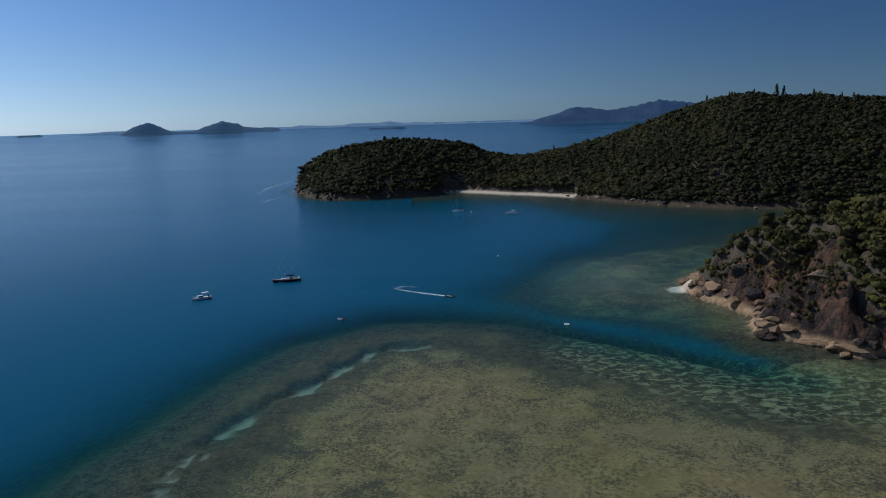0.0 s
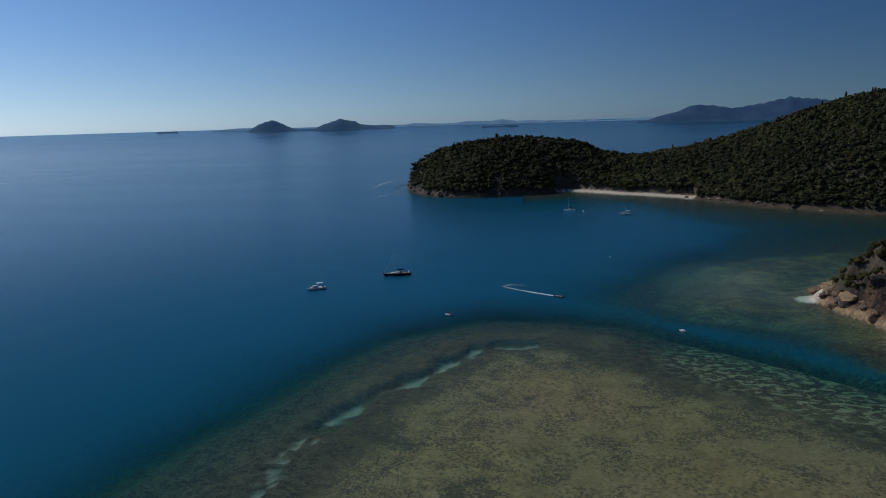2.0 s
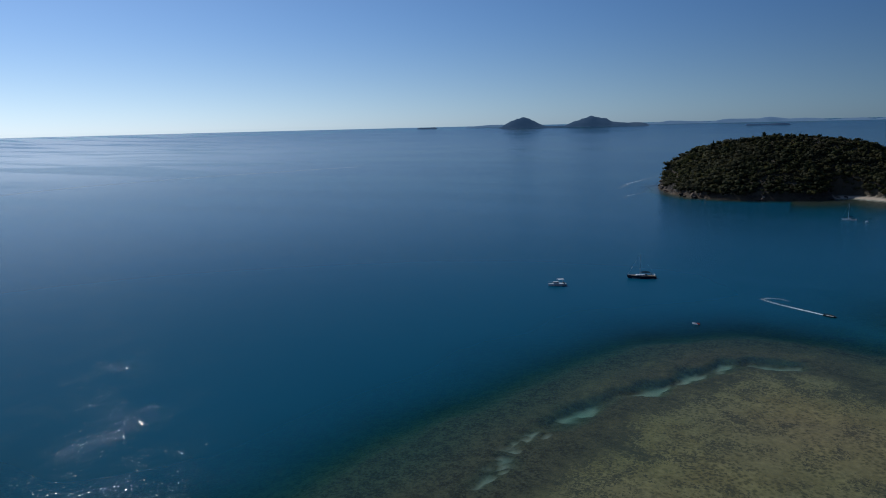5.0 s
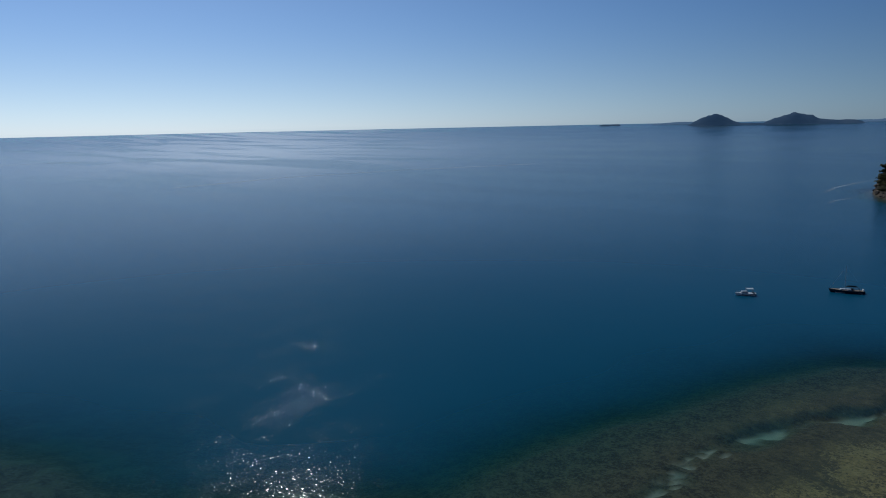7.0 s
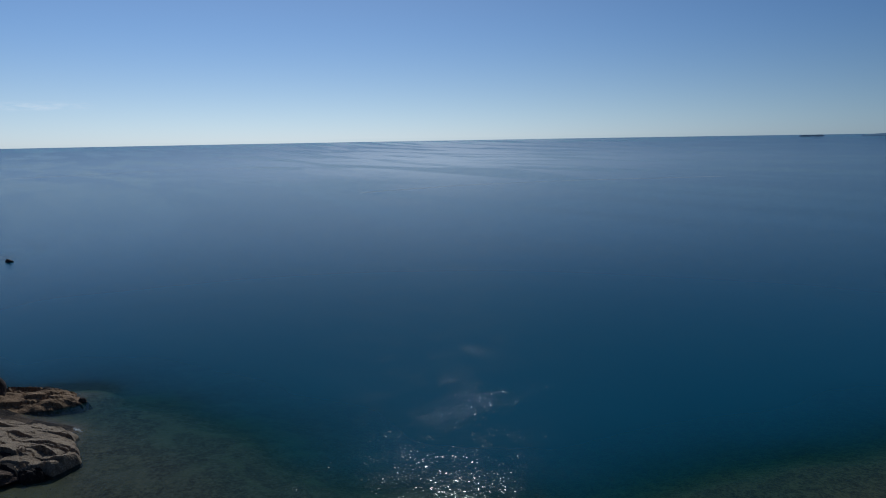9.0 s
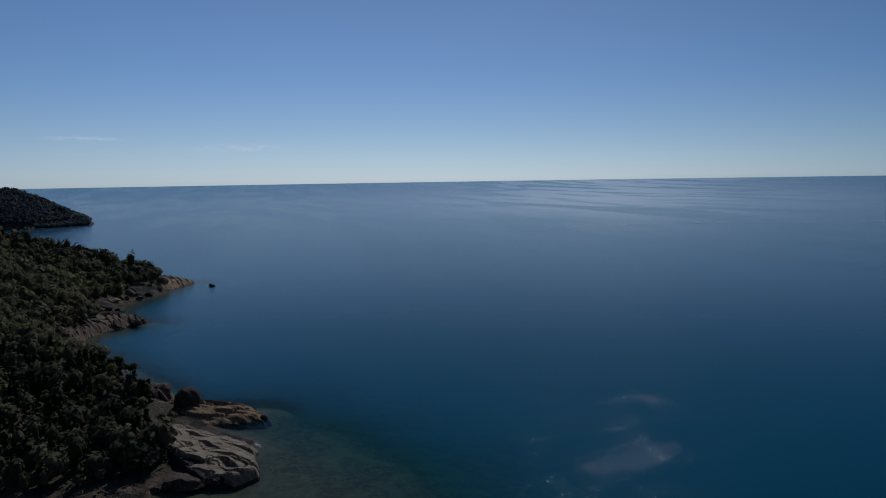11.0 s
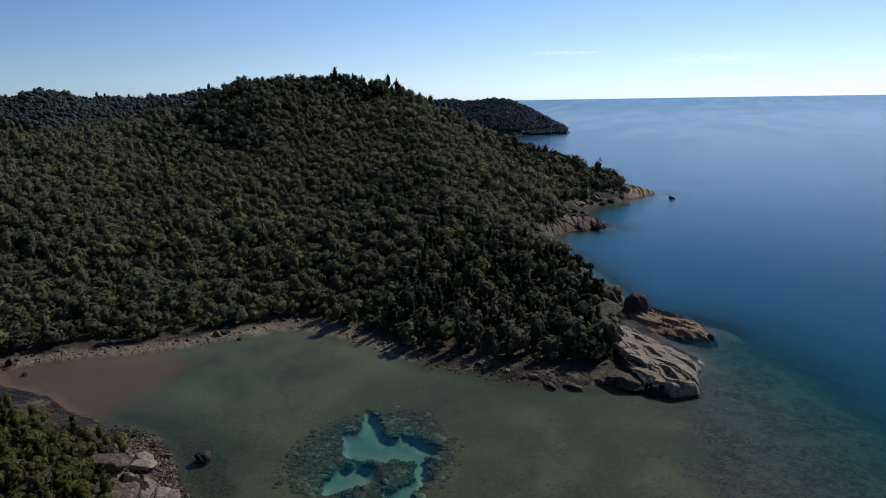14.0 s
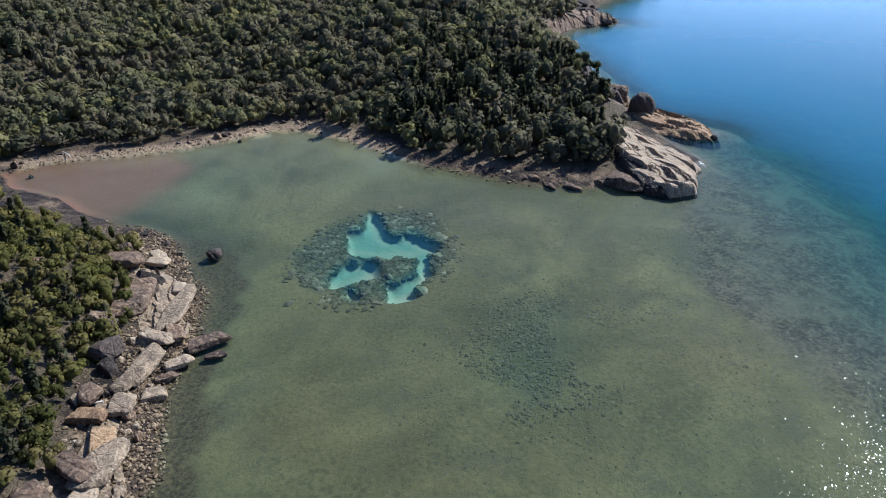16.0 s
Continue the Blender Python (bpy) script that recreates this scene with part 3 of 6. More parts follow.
    # bare rock: by the water, on the steep headland, on the points
    wide = np.where((y > 400), 2.0, np.where(x < -250, 7.0, np.where(d_stones < 30, 9.0, 5.0)))
    rocky = 1 - ramp(dc - wide - wide * fractal(x, y, 22, 101, 3), 0, 4)
    head = 1 - ramp(np.hypot((x - 130) / 22, (y - 256) / 40) + 0.75 * fractal(x, y, 14, 111, 3), 0.7, 0.95)
    point = 1 - ramp(np.hypot((x + 214) / 34, (y - 4) / 17), 0.85, 1.05)
    tip = 1 - ramp(np.hypot((x + 575) / 28, (y + 18) / 16), 0.8, 1.2)
    cape = 1 - ramp(np.hypot((x + 155) / 12, (y - 775) / 22), 0.7, 1.1)
    rock = np.clip(np.maximum.reduce([rocky, head, point, tip, cape]), 0, 1)
    return z, dict(stripe=stripe, rock=rock, sand=sand, mud=np.clip(mud, 0, 1), coral=coral, wet=1.0 * (z < 0.02), dc=dc, depth=np.where(dc > 0, 0.0, depth), beach=beach)


def steps(bands, reach=4850.0):
    """Rising coordinates: bands of (from, to, step), growing wider to the reach on both sides."""
    line = [bands[0][0]]
    for lo, hi, s in bands:
        n = max(1, round((hi - lo) / s))
        line += list(np.linspace(lo, hi, n + 1)[1:])
    for side in (1, -1):
        s = bands[-1 if side > 0 else 0][2]
        while abs(line[-1 if side > 0 else 0]) < reach:
            s *= 1.12
            v = line[-1 if side > 0 else 0] + side * s
            v = max(-reach, min(reach, v))
            line = line + [v] if side > 0 else [v] + line
    return np.array(line)


def sheet(name, gx, gy, height, fields, keep, material, smooth=True):
    ny, nx = gx.shape
    co = np.stack([gx, gy, height.reshape(gx.shape)], -1).reshape(-1, 3)
    q = np.arange(nx * ny).reshape(ny, nx)
    faces = np.stack([q[:-1, :-1], q[:-1, 1:], q[1:, 1:], q[1:, :-1]], -1).reshape(-1, 4)
    faces = faces[keep.reshape(-1)[faces].any(1)]
    me = bpy.data.meshes.new(name)
    me.vertices.add(len(co))
    me.vertices.foreach_set("co", co.astype(np.float32).ravel())
    me.loops.add(len(faces) * 4)
    me.loops.foreach_set("vertex_index", faces.astype(np.int32).ravel())
    me.polygons.add(len(faces))
    me.polygons.foreach_set("loop_start", np.arange(0, len(faces) * 4, 4, dtype=np.int32))
    me.polygons.foreach_set("use_smooth", np.full(len(faces), smooth))
    me.update()
    for k, v in fields.items():
        a = me.attributes.new(k, "FLOAT", "POINT")
        a.data.foreach_set("value", np.asarray(v, np.float32).ravel())
    me.materials.append(material)
    return new(name, me)


xs = steps([(-1000, -640, 14), (-640, -260, 5), (-260, -165, 1.6), (-165, -108, 0.75), (-108, -68, 1.3), (-68, -18, 1.2), (-18, 104, 2.2), (104, 165, 1.2), (165, 480, 6)])
ys = steps([(-620, -240, 9), (-240, -200, 5), (-200, -80, 1.6), (-80, -36, 0.75), (-36, 70, 1.8), (70, 140, 2.2), (140, 320, 1.5), (320, 680, 6), (680, 900, 4), (900, 1100, 14)])
xs = xs if len(xs) % 2 else np.append(xs[:-1], [(xs[-2] + xs[-1]) / 2, xs[-1]])
ys = ys if len(ys) % 2 else np.append(ys[:-1], [(ys[-2] + ys[-1]) / 2, ys[-1]])
GX, GY = np.meshgrid(xs, ys)
# far out the square net is drawn into a round one, so that the sea ends in a circle
reach = np.maximum(np.abs(GX), np.abs(GY))
round_off = 1 + (reach / np.maximum(np.hypot(GX, GY), 1) - 1) * ramp(reach, 1500, 3000)
GX, GY = GX * round_off, GY * round_off
GZ, GF = terrain(GX, GY)
rise = far_rise(GX, GY)
ground = sheet("ground", GX, GY, GZ + rise, {k: GF[k] for k in ("rock", "sand", "mud", "coral", "wet", "stripe")}, np.ones(GX.shape, bool), GROUND)
tagged(ground, "rocky forested island ground falling to a coral reef sea floor", "ground", kind="structure")
wide = (slice(None, None, 2), slice(None, None, 2)) if GX.shape[0] % 2 and GX.shape[1] % 2 else (slice(None), slice(None))
water = sheet("water", GX[wide], GY[wide], rise[wide], {"depth": np.clip(GF["depth"], 0, 40)[wide]}, (GZ < 1.0)[wide], WATER)
tagged(water, "calm clear blue sea, shallow and green over the reef", "sea", kind="structure")


# ---- forest ----
def ico():
    bm = bmesh.new()
    bmesh.ops.create_icosphere(bm, subdivisions=2, radius=1)
    v = np.array([x.co[:] for x in bm.verts])
    f = np.array([[x.index for x in p.verts] for p in bm.faces])
    bm.free()
    return v, f


ICO_V, ICO_F = ico()


def low_ico():
    bm = bmesh.new()
    bmesh.ops.create_icosphere(bm, subdivisions=1, radius=1)
    v = np.array([x.co[:] for x in bm.verts])
    f = np.array([[x.index for x in p.verts] for p in bm.faces])
    bm.free()
    return v, f


LOW_V, LOW_F = low_ico()


def mesh_of(name, co, tris, quads, fields, mats, slots=None):
    """A mesh from arrays of points, triangles and four-cornered faces."""
    me = bpy.data.meshes.new(name)
    me.vertices.add(len(co))
    me.vertices.foreach_set("co", np.asarray(co, np.float32).ravel())
    loops = np.concatenate([tris.ravel(), quads.ravel()]).astype(np.int32)
    start = np.concatenate([np.arange(len(tris)) * 3, len(tris) * 3 + np.arange(len(quads)) * 4]).astype(np.int32)
    me.loops.add(len(loops))
    me.loops.foreach_set("vertex_index", loops)
    me.polygons.add(len(start))
    me.polygons.foreach_set("loop_start", start)
    me.polygons.foreach_set("use_smooth", np.ones(len(start), bool))
    me.update()
    for k, v in fields.items():
        v = np.asarray(v, np.float32)
        way = v.size == 3 * len(co)
        a = me.attributes.new(k, "FLOAT_VECTOR" if way else "FLOAT", "POINT")
        a.data.foreach_set("vector" if way else "value", v.ravel())
    for m in mats:
        me.materials.append(m)
    if slots is not None:
        me.polygons.foreach_set("material_index", slots.astype(np.int32))
    return me


def crowns(rng, pos, radius, tall, tone, leaves, spray=0.24, low=False):
    """Leafy crowns: a lumpy heart and loose sprays of leaves round it, for many trees at once."""
    cv, cf = (LOW_V, LOW_F) if low else (ICO_V, ICO_F)
    n = len(pos)
    lump = 0.74 + 0.32 * rng.random((n, len(cv)))
    v = cv[None] * lump[..., None] * np.stack([radius * 0.86, radius * 0.86, tall * 0.5], -1)[:, None]
    v[..., 2] += tall[:, None] * 0.08
    core = v + pos[:, None]
    tris = (cf[None] + (np.arange(n) * len(cv))[:, None, None]).reshape(-1, 3)
    d = rng.normal(size=(n, leaves, 3))
    d /= np.linalg.norm(d, axis=-1, keepdims=True)
    d[..., 2] = np.where(d[..., 2] < -0.25, -d[..., 2], d[..., 2])
    r = 0.80 + 0.32 * rng.random((n, leaves, 1))
    c = d * r * np.stack([radius, radius, tall * 0.56], -1)[:, None]
    c[..., 2] += tall[:, None] * 0.1
    c += pos[:, None]
    # sprays lie round the crown, each tipped a little its own way
    out = d + 0.27 * rng.normal(size=d.shape)
    a = np.cross(out, rng.normal(size=d.shape))
    a /= np.linalg.norm(a, axis=-1, keepdims=True) + 1e-9
    b = np.cross(out, a)
    b /= np.linalg.norm(b, axis=-1, keepdims=True) + 1e-9
    s = (radius[:, None] * spray * (0.6 + 0.8 * rng.random((n, leaves))))[..., None]
    a, b = a * s, b * s * 0.75
    quad = np.stack([c - a - 0.4 * b, c + 0.3 * a - b, c + a + 0.3 * b, c - 0.2 * a + b], 2).reshape(-1, 3)
    k = n * len(cv)
    quads = k + np.arange(n * leaves * 4).reshape(-1, 4)
    co = np.concatenate([core.reshape(-1, 3), quad])
    tones = np.concatenate([np.repeat(tone, len(cv)), np.repeat(tone, leaves * 4)])
    # the way out of the crown, a little different for each spray
    swing = d + 0.30 * rng.normal(size=d.shape) + [0, 0, 0.25]
    swing /= np.linalg.norm(swing, axis=-1, keepdims=True)
    ways = np.concatenate([np.tile(cv, (n, 1)), np.repeat(swing.reshape(-1, 3), 4, 0)])
    return co, tris, quads, {"tone": tones, "crown_way": ways}


def scatter(rng, x0, x1, y0, y1, gap):
    gx, gy = np.meshgrid(np.arange(x0, x1, gap), np.arange(y0, y1, gap))
    return (gx + rng.uniform(-0.45, 0.45, gx.shape) * gap).ravel(), (gy + rng.uniform(-0.45, 0.45, gx.shape) * gap).ravel()


def forest(name, label, seed, box, gap, leaves, size, avoid=(), spray=0.24, on_rock=False, leaf=None, pines=0.2, squat=1.0):
    rng = np.random.default_rng(seed)
    x, y = scatter(rng, *box, gap)
    z, g = terrain(x, y)
    edge = np.where(y > 400, 2.5, np.where(x < -250, 6.0, np.where(x < -165, 2.4, np.where((x > -125) & (y < 0) & (y > -120) & (x < -40), 7.5, 6.0)))) * (1 + 0.7 * fractal(x, y, 18, 7, 3))
    ok = (g["dc"] > edge) & (g["rock"] < 0.35 + 0.35 * rng.random(len(x))) & (g["beach"] < 0.8)
    if on_rock:
        ok = (g["dc"] > 5) & (z > 5.5) & (g["rock"] > 0.3) & (fractal(x, y, 10, 131, 3) + 0.15 * rng.normal(size=len(x)) > -0.2 + 0.3 * (1 - ramp(z, 6, 14)))
    # bare rock round the great boulder on the point
    ok &= np.hypot((x + 247) / 11, (y + 6) / 14) > 1
    ok &= rng.random(len(x)) > 0.45 * ramp(1 - np.hypot((x + 240) / 45, (y + 42) / 45), 0, 0.4)
    for ax0, ax1, ay0, ay1 in avoid:
        ok &= ~((x > ax0) & (x < ax1) & (y > ay0) & (y < ay1))
    x, y, z = x[ok], y[ok], z[ok]
    radius = gap * size * (0.5 + 0.75 * rng.random(len(x)) ** 1.5 + 0.4 * fractal(x, y, 30, 15, 3))
    tall = radius * (1.15 + 0.6 * rng.random(len(x))) * squat
    # dark pines crowd the spur's seaward end and the shore of the cove
    spur = np.clip(1 - np.hypot((x + 245) / 60, (y + 45) / 48), 0, 1)
    tall = tall * (1 + 0.2 * ramp(spur, 0, 0.4))
    # a dark grove on the crest
    grove = np.clip(1 - np.hypot((x + 600) / 34, (y + 258) / 46), 0, 1)
    tall = tall * (1 + 0.35 * ramp(grove, 0, 0.3))
    # slender dark trees stand among the round ones
    slim = rng.random(len(x)) < pines + 0.1 * ramp(spur, 0, 0.4)
    radius, tall = np.where(slim, radius * 0.62, radius), np.where(slim, tall * 1.45, tall)
    tone = np.clip(-0.2 * slim - 0.8 * ramp(grove, 0, 0.3) + 0.52 + 0.85 * fractal(x, y, 70, 17, 4) + 0.28 * rng.normal(size=len(x)) - 0.05 * ramp(spur, 0.0, 0.5), 0, 1)
    co, tris, quads, tones = crowns(rng, np.stack([x, y, z + tall * 0.55], -1), radius, tall, tone, leaves, spray, True)
    ob = new(name, mesh_of(name, co, tris, quads, tones, [leaf or LEAF]))
    return tagged(ob, label, "forest", kind="stuff")


NEAR_BOX = (-160, -40, -200, -62)
HILL_BOX = (-480, -160, -330, 20)
forest("hill_forest", "dense dry green forest on the hillside above the cove", 1, HILL_BOX, 3.9, 46, 0.82, [NEAR_BOX], 0.22)
RIDGE_BOX = (-680, -160, -560, 20)
forest("ridge_forest", "dark green forest along the hill's ridge", 2, RIDGE_BOX, 4.9, 18, 0.84, [HILL_BOX, NEAR_BOX], 0.27)
forest("shore_scrub", "olive green scrub and low bushes above the stony shore", 3, NEAR_BOX, 2.4, 50, 0.68, (), 0.19, False, YELLOW_LEAF, 0.3)
forest("headland_forest", "olive green low forest on the rocky headland", 4, (100, 300, 190, 400), 3.1, 24, 0.9, (), 0.28, False, OLIVE_LEAF, 0.03, 0.8)
forest("headland_scrub", "low dry scrub clinging to the headland's rocks", 7, (104, 180, 205, 325), 1.9, 20, 0.64, (), 0.24, True, OLIVE_LEAF, 0.03)
forest("bay_forest", "dark green forest on the slopes above the bay beach", 5, (-190, 500, 540, 900), 3.3, 8, 1.15, (), 0.34, False, GREEN_LEAF, 0.04, 0.62)
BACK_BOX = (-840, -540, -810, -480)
forest("back_ridge_forest", "hazy green forest on the ridge behind the hill", 8, BACK_BOX, 4.8, 4, 0.78, [RIDGE_BOX], 0.3, False, RIDGE_HAZE_LEAF, 0.05)
forest("inland_forest", "green forest covering the rest of the island", 6, (-800, 1000, -1000, 1200), 19.0, 3, 0.4,
       [RIDGE_BOX, BACK_BOX, NEAR_BOX, (100, 300, 190, 400), (-190, 520, 540, 960)])


# ---- rocks ----
def rock_material(name, dark, mid, pale, big, algae=True):
    n = Nodes(name)
    p = n.where()
    own = n.add("ShaderNodeObjectInfo").outputs["Random"]
    stain = n.noise(n.scaled(p, (1, 1, 0.5)), 0.5 * big, 6, 0.65, 0.8)
    fine = n.noise(p, 3.0 * big, 5, 0.7)
    crack = n.cells(n.scaled(p, (1, 0.6, 0.8)), 0.45 * big, "DISTANCE_TO_EDGE").outputs["Distance"]
    c = n.mix(n.span(n.math("ADD", stain, n.math("MULTIPLY", own, 0.25)), 0.42, 0.8), dark, mid)
    c = n.mix(n.span(n.math("ADD", fine, n.math("MULTIPLY", own, 0.12)), 0.5, 0.75, 0.0, 0.7), c, pale)
    c = n.mix(n.math("MULTIPLY", n.span(crack, 0.0, 0.025, 0.2, 0.0), n.span(stain, 0.5, 0.65)), c, dark)
    if algae:
        level = n.math("ADD", n.add("ShaderNodeSeparateXYZ", Vector=p).outputs[2], n.math("MULTIPLY", stain, 0.5))
        c = n.mix(n.span(level, 0.25, 0.65, 0.85, 0.0), c, (0.030, 0.024, 0.014))
    h = n.math("ADD", n.math("MULTIPLY", fine, 0.4), n.math("ADD", stain, n.math("MULTIPLY", n.span(crack, 0, 0.08), 0.15)))
    return n.principled(c, 0.85, n.bump(h, 0.9, 0.5 / big), spec=0.3)


GRANITE = rock_material("weathered_granite", (0.11, 0.077, 0.052), (0.33, 0.24, 0.155), (0.52, 0.42, 0.31), 0.8)
DARK_ROCK = rock_material("dark_granite", (0.018, 0.014, 0.012), (0.055, 0.041, 0.034), (0.14, 0.10, 0.08), 0.7)
CLIFF = rock_material("stained_cliff_rock", (0.045, 0.031, 0.025), (0.17, 0.108, 0.072), (0.36, 0.25, 0.165), 0.4)
TAN = rock_material("tan_ledge_rock", (0.11, 0.062, 0.034), (0.31, 0.19, 0.10), (0.46, 0.32, 0.19), 0.6)
CORAL_TOP = rock_material("pale_brown_coral", (0.10, 0.08, 0.045), (0.20, 0.165, 0.10), (0.30, 0.25, 0.16), 1.6, False)
CORAL = rock_material("brown_coral", (0.045, 0.036, 0.02), (0.13, 0.10, 0.058), (0.22, 0.18, 0.115), 1.2, False)


def rock_mesh(name, seed, cuts, flat, fine):
    """A boulder: a lumpy ball with planes split off it."""
    rng = np.random.default_rng(seed)
    bm = bmesh.new()
    bmesh.ops.create_icosphere(bm, subdivisions=fine, radius=1)
    v = np.array([q.co[:] for q in bm.verts])
    f = np.array([[q.index for q in p.verts] for p in bm.faces])
    bm.free()
    for _ in range(cuts):
        d = rng.normal(size=3)
        d[2] = abs(d[2]) * 0.8 if rng.random() < 0.7 else d[2]
        d /= np.linalg.norm(d)
        over = np.clip(v @ d - rng.uniform(0.45, 0.8), 0, None)
        v = v - over[:, None] * d * 0.93
    a, b, c = (fractal(v[:, i] * 3 + seed, v[:, (i + 1) % 3] * 3 + 2 * v[:, (i + 2) % 3], 1.1, seed + i, 3) for i in range(3))
    v = v * (1 + 0.10 * a[:, None]) + 0.05 * np.stack([a, b, c], -1)
    v[:, 2] *= flat
    me = mesh_of(name, v, f, np.zeros((0, 4), int), {}, [GRANITE])
    me.polygons.foreach_set("use_smooth", np.zeros(len(f), bool))
    return me


def slab_mesh(name, seed):
    """A slab of granite: a block with worn round edges, a gently waved top and a few joints across it."""
    rng = np.random.default_rng(seed)
    bm = bmesh.new()
    bmesh.ops.create_icosphere(bm, subdivisions=4, radius=1)
    v = np.array([q.co[:] for q in bm.verts])
    f = np.array([[q.index for q in p.verts] for p in bm.faces])
    bm.free()
    v = v / (np.abs(v) ** 5).sum(1, keepdims=True) ** 0.2
    for _ in range(5):
        d = rng.normal(size=3) * [1, 1, 0.35]
        d /= np.linalg.norm(d)
        over = np.clip(v @ d - rng.uniform(0.75, 1.05), 0, None)
        v = v - over[:, None] * d * 0.9
    x, y, z = v.T
    wave = fractal(x + 7 * seed, y, 0.9, seed, 3)
    z = z * (0.8 + 0.22 * wave) + 0.12 * x * rng.uniform(-1, 1)
    for _ in range(3):
        a, c = rng.uniform(-0.5, 0.5), rng.uniform(-0.7, 0.7)
        if rng.random() < 0.5:
            a, c = a + math.pi / 2, c
        away = -x * math.sin(a) + y * math.cos(a) - c + 0.1 * fractal(x, y, 0.5, seed + 5, 2)
        z = z - np.where(z > 0, 0.16 * np.exp(-(away / 0.035) ** 2) + 0.10 * rng.random() * (away > 0), 0)
    edge = 1 + 0.07 * fractal(x * 1.7, y * 1.7 + z, 0.6, seed + 3, 3)
    return mesh_of(name, np.stack([x * edge, y * edge, z * 0.6], -1), f, np.zeros((0, 4), int), {}, [GRANITE])


SMOOTH_SLABS = [slab_mesh("ledge", 300 + k) for k in range(7)]
ROUND_ROCKS = [rock_mesh("boulder", 10 + k, 9, 0.85, 3) for k in range(6)]
DOME_ROCKS = [rock_mesh("boulder", 60 + k, 5, 0.9, 4) for k in range(3)]
for me in DOME_ROCKS:
    me.polygons.foreach_set("use_smooth", np.ones(len(me.polygons), bool))
SLAB_ROCKS = [rock_mesh("slab", 30 + k, 13, 0.55, 4) for k in range(6)]
LOW_ROCKS = [rock_mesh("coral", 40 + k, 7, 0.6, 2) for k in range(5)]
with_material = {}


def rock_data(me, material):
    """The same rock in another stone."""
    if (me.name, material.name) not in with_material:
        c = me.copy()
        c.materials.clear()
        c.materials.append(material)
        with_material[me.name, material.name] = c
    return with_material[me.name, material.name]


rock_rng = random.Random(5)


def put_rock(name, label, x, y, size, turn=None, slab=False, material=None, sink=0.35, group="", lean=(0, 0), z=None):
    me = rock_rng.choice(SMOOTH_SLABS if slab == 2 else DOME_ROCKS if slab == 3 else LOW_ROCKS if material in (CORAL, CORAL_TOP) or max(size) < 2.0 else SLAB_ROCKS if slab else ROUND_ROCKS)
    ob = new(name, rock_data(me, material or GRANITE))
    lx, ly, lz = size
    if z is None:
        z = max(float(terrain(np.array([x]), np.array([y]))[0][0]), -1.5)
    ob.matrix_world = pose(x, y, z + lz * (0.5 - sink), lean[0], lean[1], rock_rng.uniform(0, 360) if turn is None else turn) @ Matrix.Diagonal((lx / 2, ly / 2, lz, 1))
    return tagged(ob, label, "rock", group)


PALE_LABEL = "pale weathered granite slab on the stony shore"
# the stony shore beneath the near trees: x, y, length, width, height, turn, slab, stone
SHORE_ROCKS = [(-124, -92, 5.4, 3.8, 1.8, 20, 3, 1), (-100.6, -84.2, 16.5, 4.4, 1.5, 20, 2, 0), (-100.3, -93.8, 15, 7.4, 2.4, 27, 2, 2), (-90.6, -81, 6.8, 3.2, 1.9, 92, 2, 0),
               (-84, -78, 11.8, 4.0, 1.7, 6, 2, 0), (-87, -73.6, 5.2, 3.0, 1.3, 149, 2, 0), (-78.4, -72.2, 4.4, 3.6, 1.4, 130, 2, 0), (-94.1, -72.6, 8.8, 3.6, 1.6, 147, 2, 2),
               (-91.4, -69.2, 4.0, 2.0, 1.0, 136, 2, 2), (-110.5, -105, 8.4, 5.4, 3.0, 103, 2, 2), (-106.5, -95.2, 6.6, 4.6, 3.0, 114, 3, 1), (-103.5, -92.5, 4, 3.4, 2.4, 20, 3, 1),
               (-84.3, -85.5, 7.5, 6.0, 3.4, 166, 0, 1), (-88.5, -91, 6.5, 5, 3.2, 20, 0, 2), (-80, -82.5, 4.4, 3.6, 2.4, 60, 0, 1), (-69, -76.6, 6.2, 3.6, 1.3, 107, 2, 3), (-61.8, -67.8, 10.5, 5.6, 1.6, 12, 2, 0),
               (-83, -73.3, 4.0, 2.2, 1.2, 145, 2, 2), (-115, -99.8, 5.0, 3.6, 1.4, 106, 2, 0), (-115, -109, 5.0, 4.0, 2.2, 0, 0, 2), (-74, -74.4, 6, 4, 1.3, 27, 2, 0),
               (-59.5, -70.5, 8.4, 3.6, 1.8, 76, 2, 2), (-108, -89, 5, 2.6, 1.1, 30, 2, 0), (-119, -103, 4.6, 3, 1.1, 60, 2, 0), (-94, -79.5, 6, 3, 1.5, 50, 2, 2), (-66, -71.5, 6, 4, 1.2, 40, 2, 3),
               (-97, -113, 4, 3.6, 2.2, 0, 0, 2), (-73, -80, 5, 4, 1.6, 70, 2, 2), (-56, -66, 6, 4, 1.3, 30, 2, 0), (-53, -71, 6, 4.5, 1.7, 60, 2, 2), (-78, -77.5, 5, 3, 1.3, 10, 2, 0)]
STONES = (GRANITE, DARK_ROCK, CLIFF, TAN)
SHORE_LABELS = (PALE_LABEL, "dark rounded granite boulder on the stony shore", "brown weathered granite slab on the stony shore", "ochre-stained granite slab on the stony shore")
for x, y, lx, ly, lz, turn, slab, stone in SHORE_ROCKS:
    lift = 0.75 if lx > 4.5 and x > -118 else 0.2
    put_rock("rock_slab" if slab == 2 else "boulder", SHORE_LABELS[stone], x, y, (lx, ly, lz), turn, slab, STONES[stone], 0.25, "rocks on the stony shore",
             lean=(rock_rng.uniform(-5, 5), rock_rng.uniform(-4, 4)), z=max(float(terrain(np.array([x]), np.array([y]))[0][0]), -0.4) + lift)
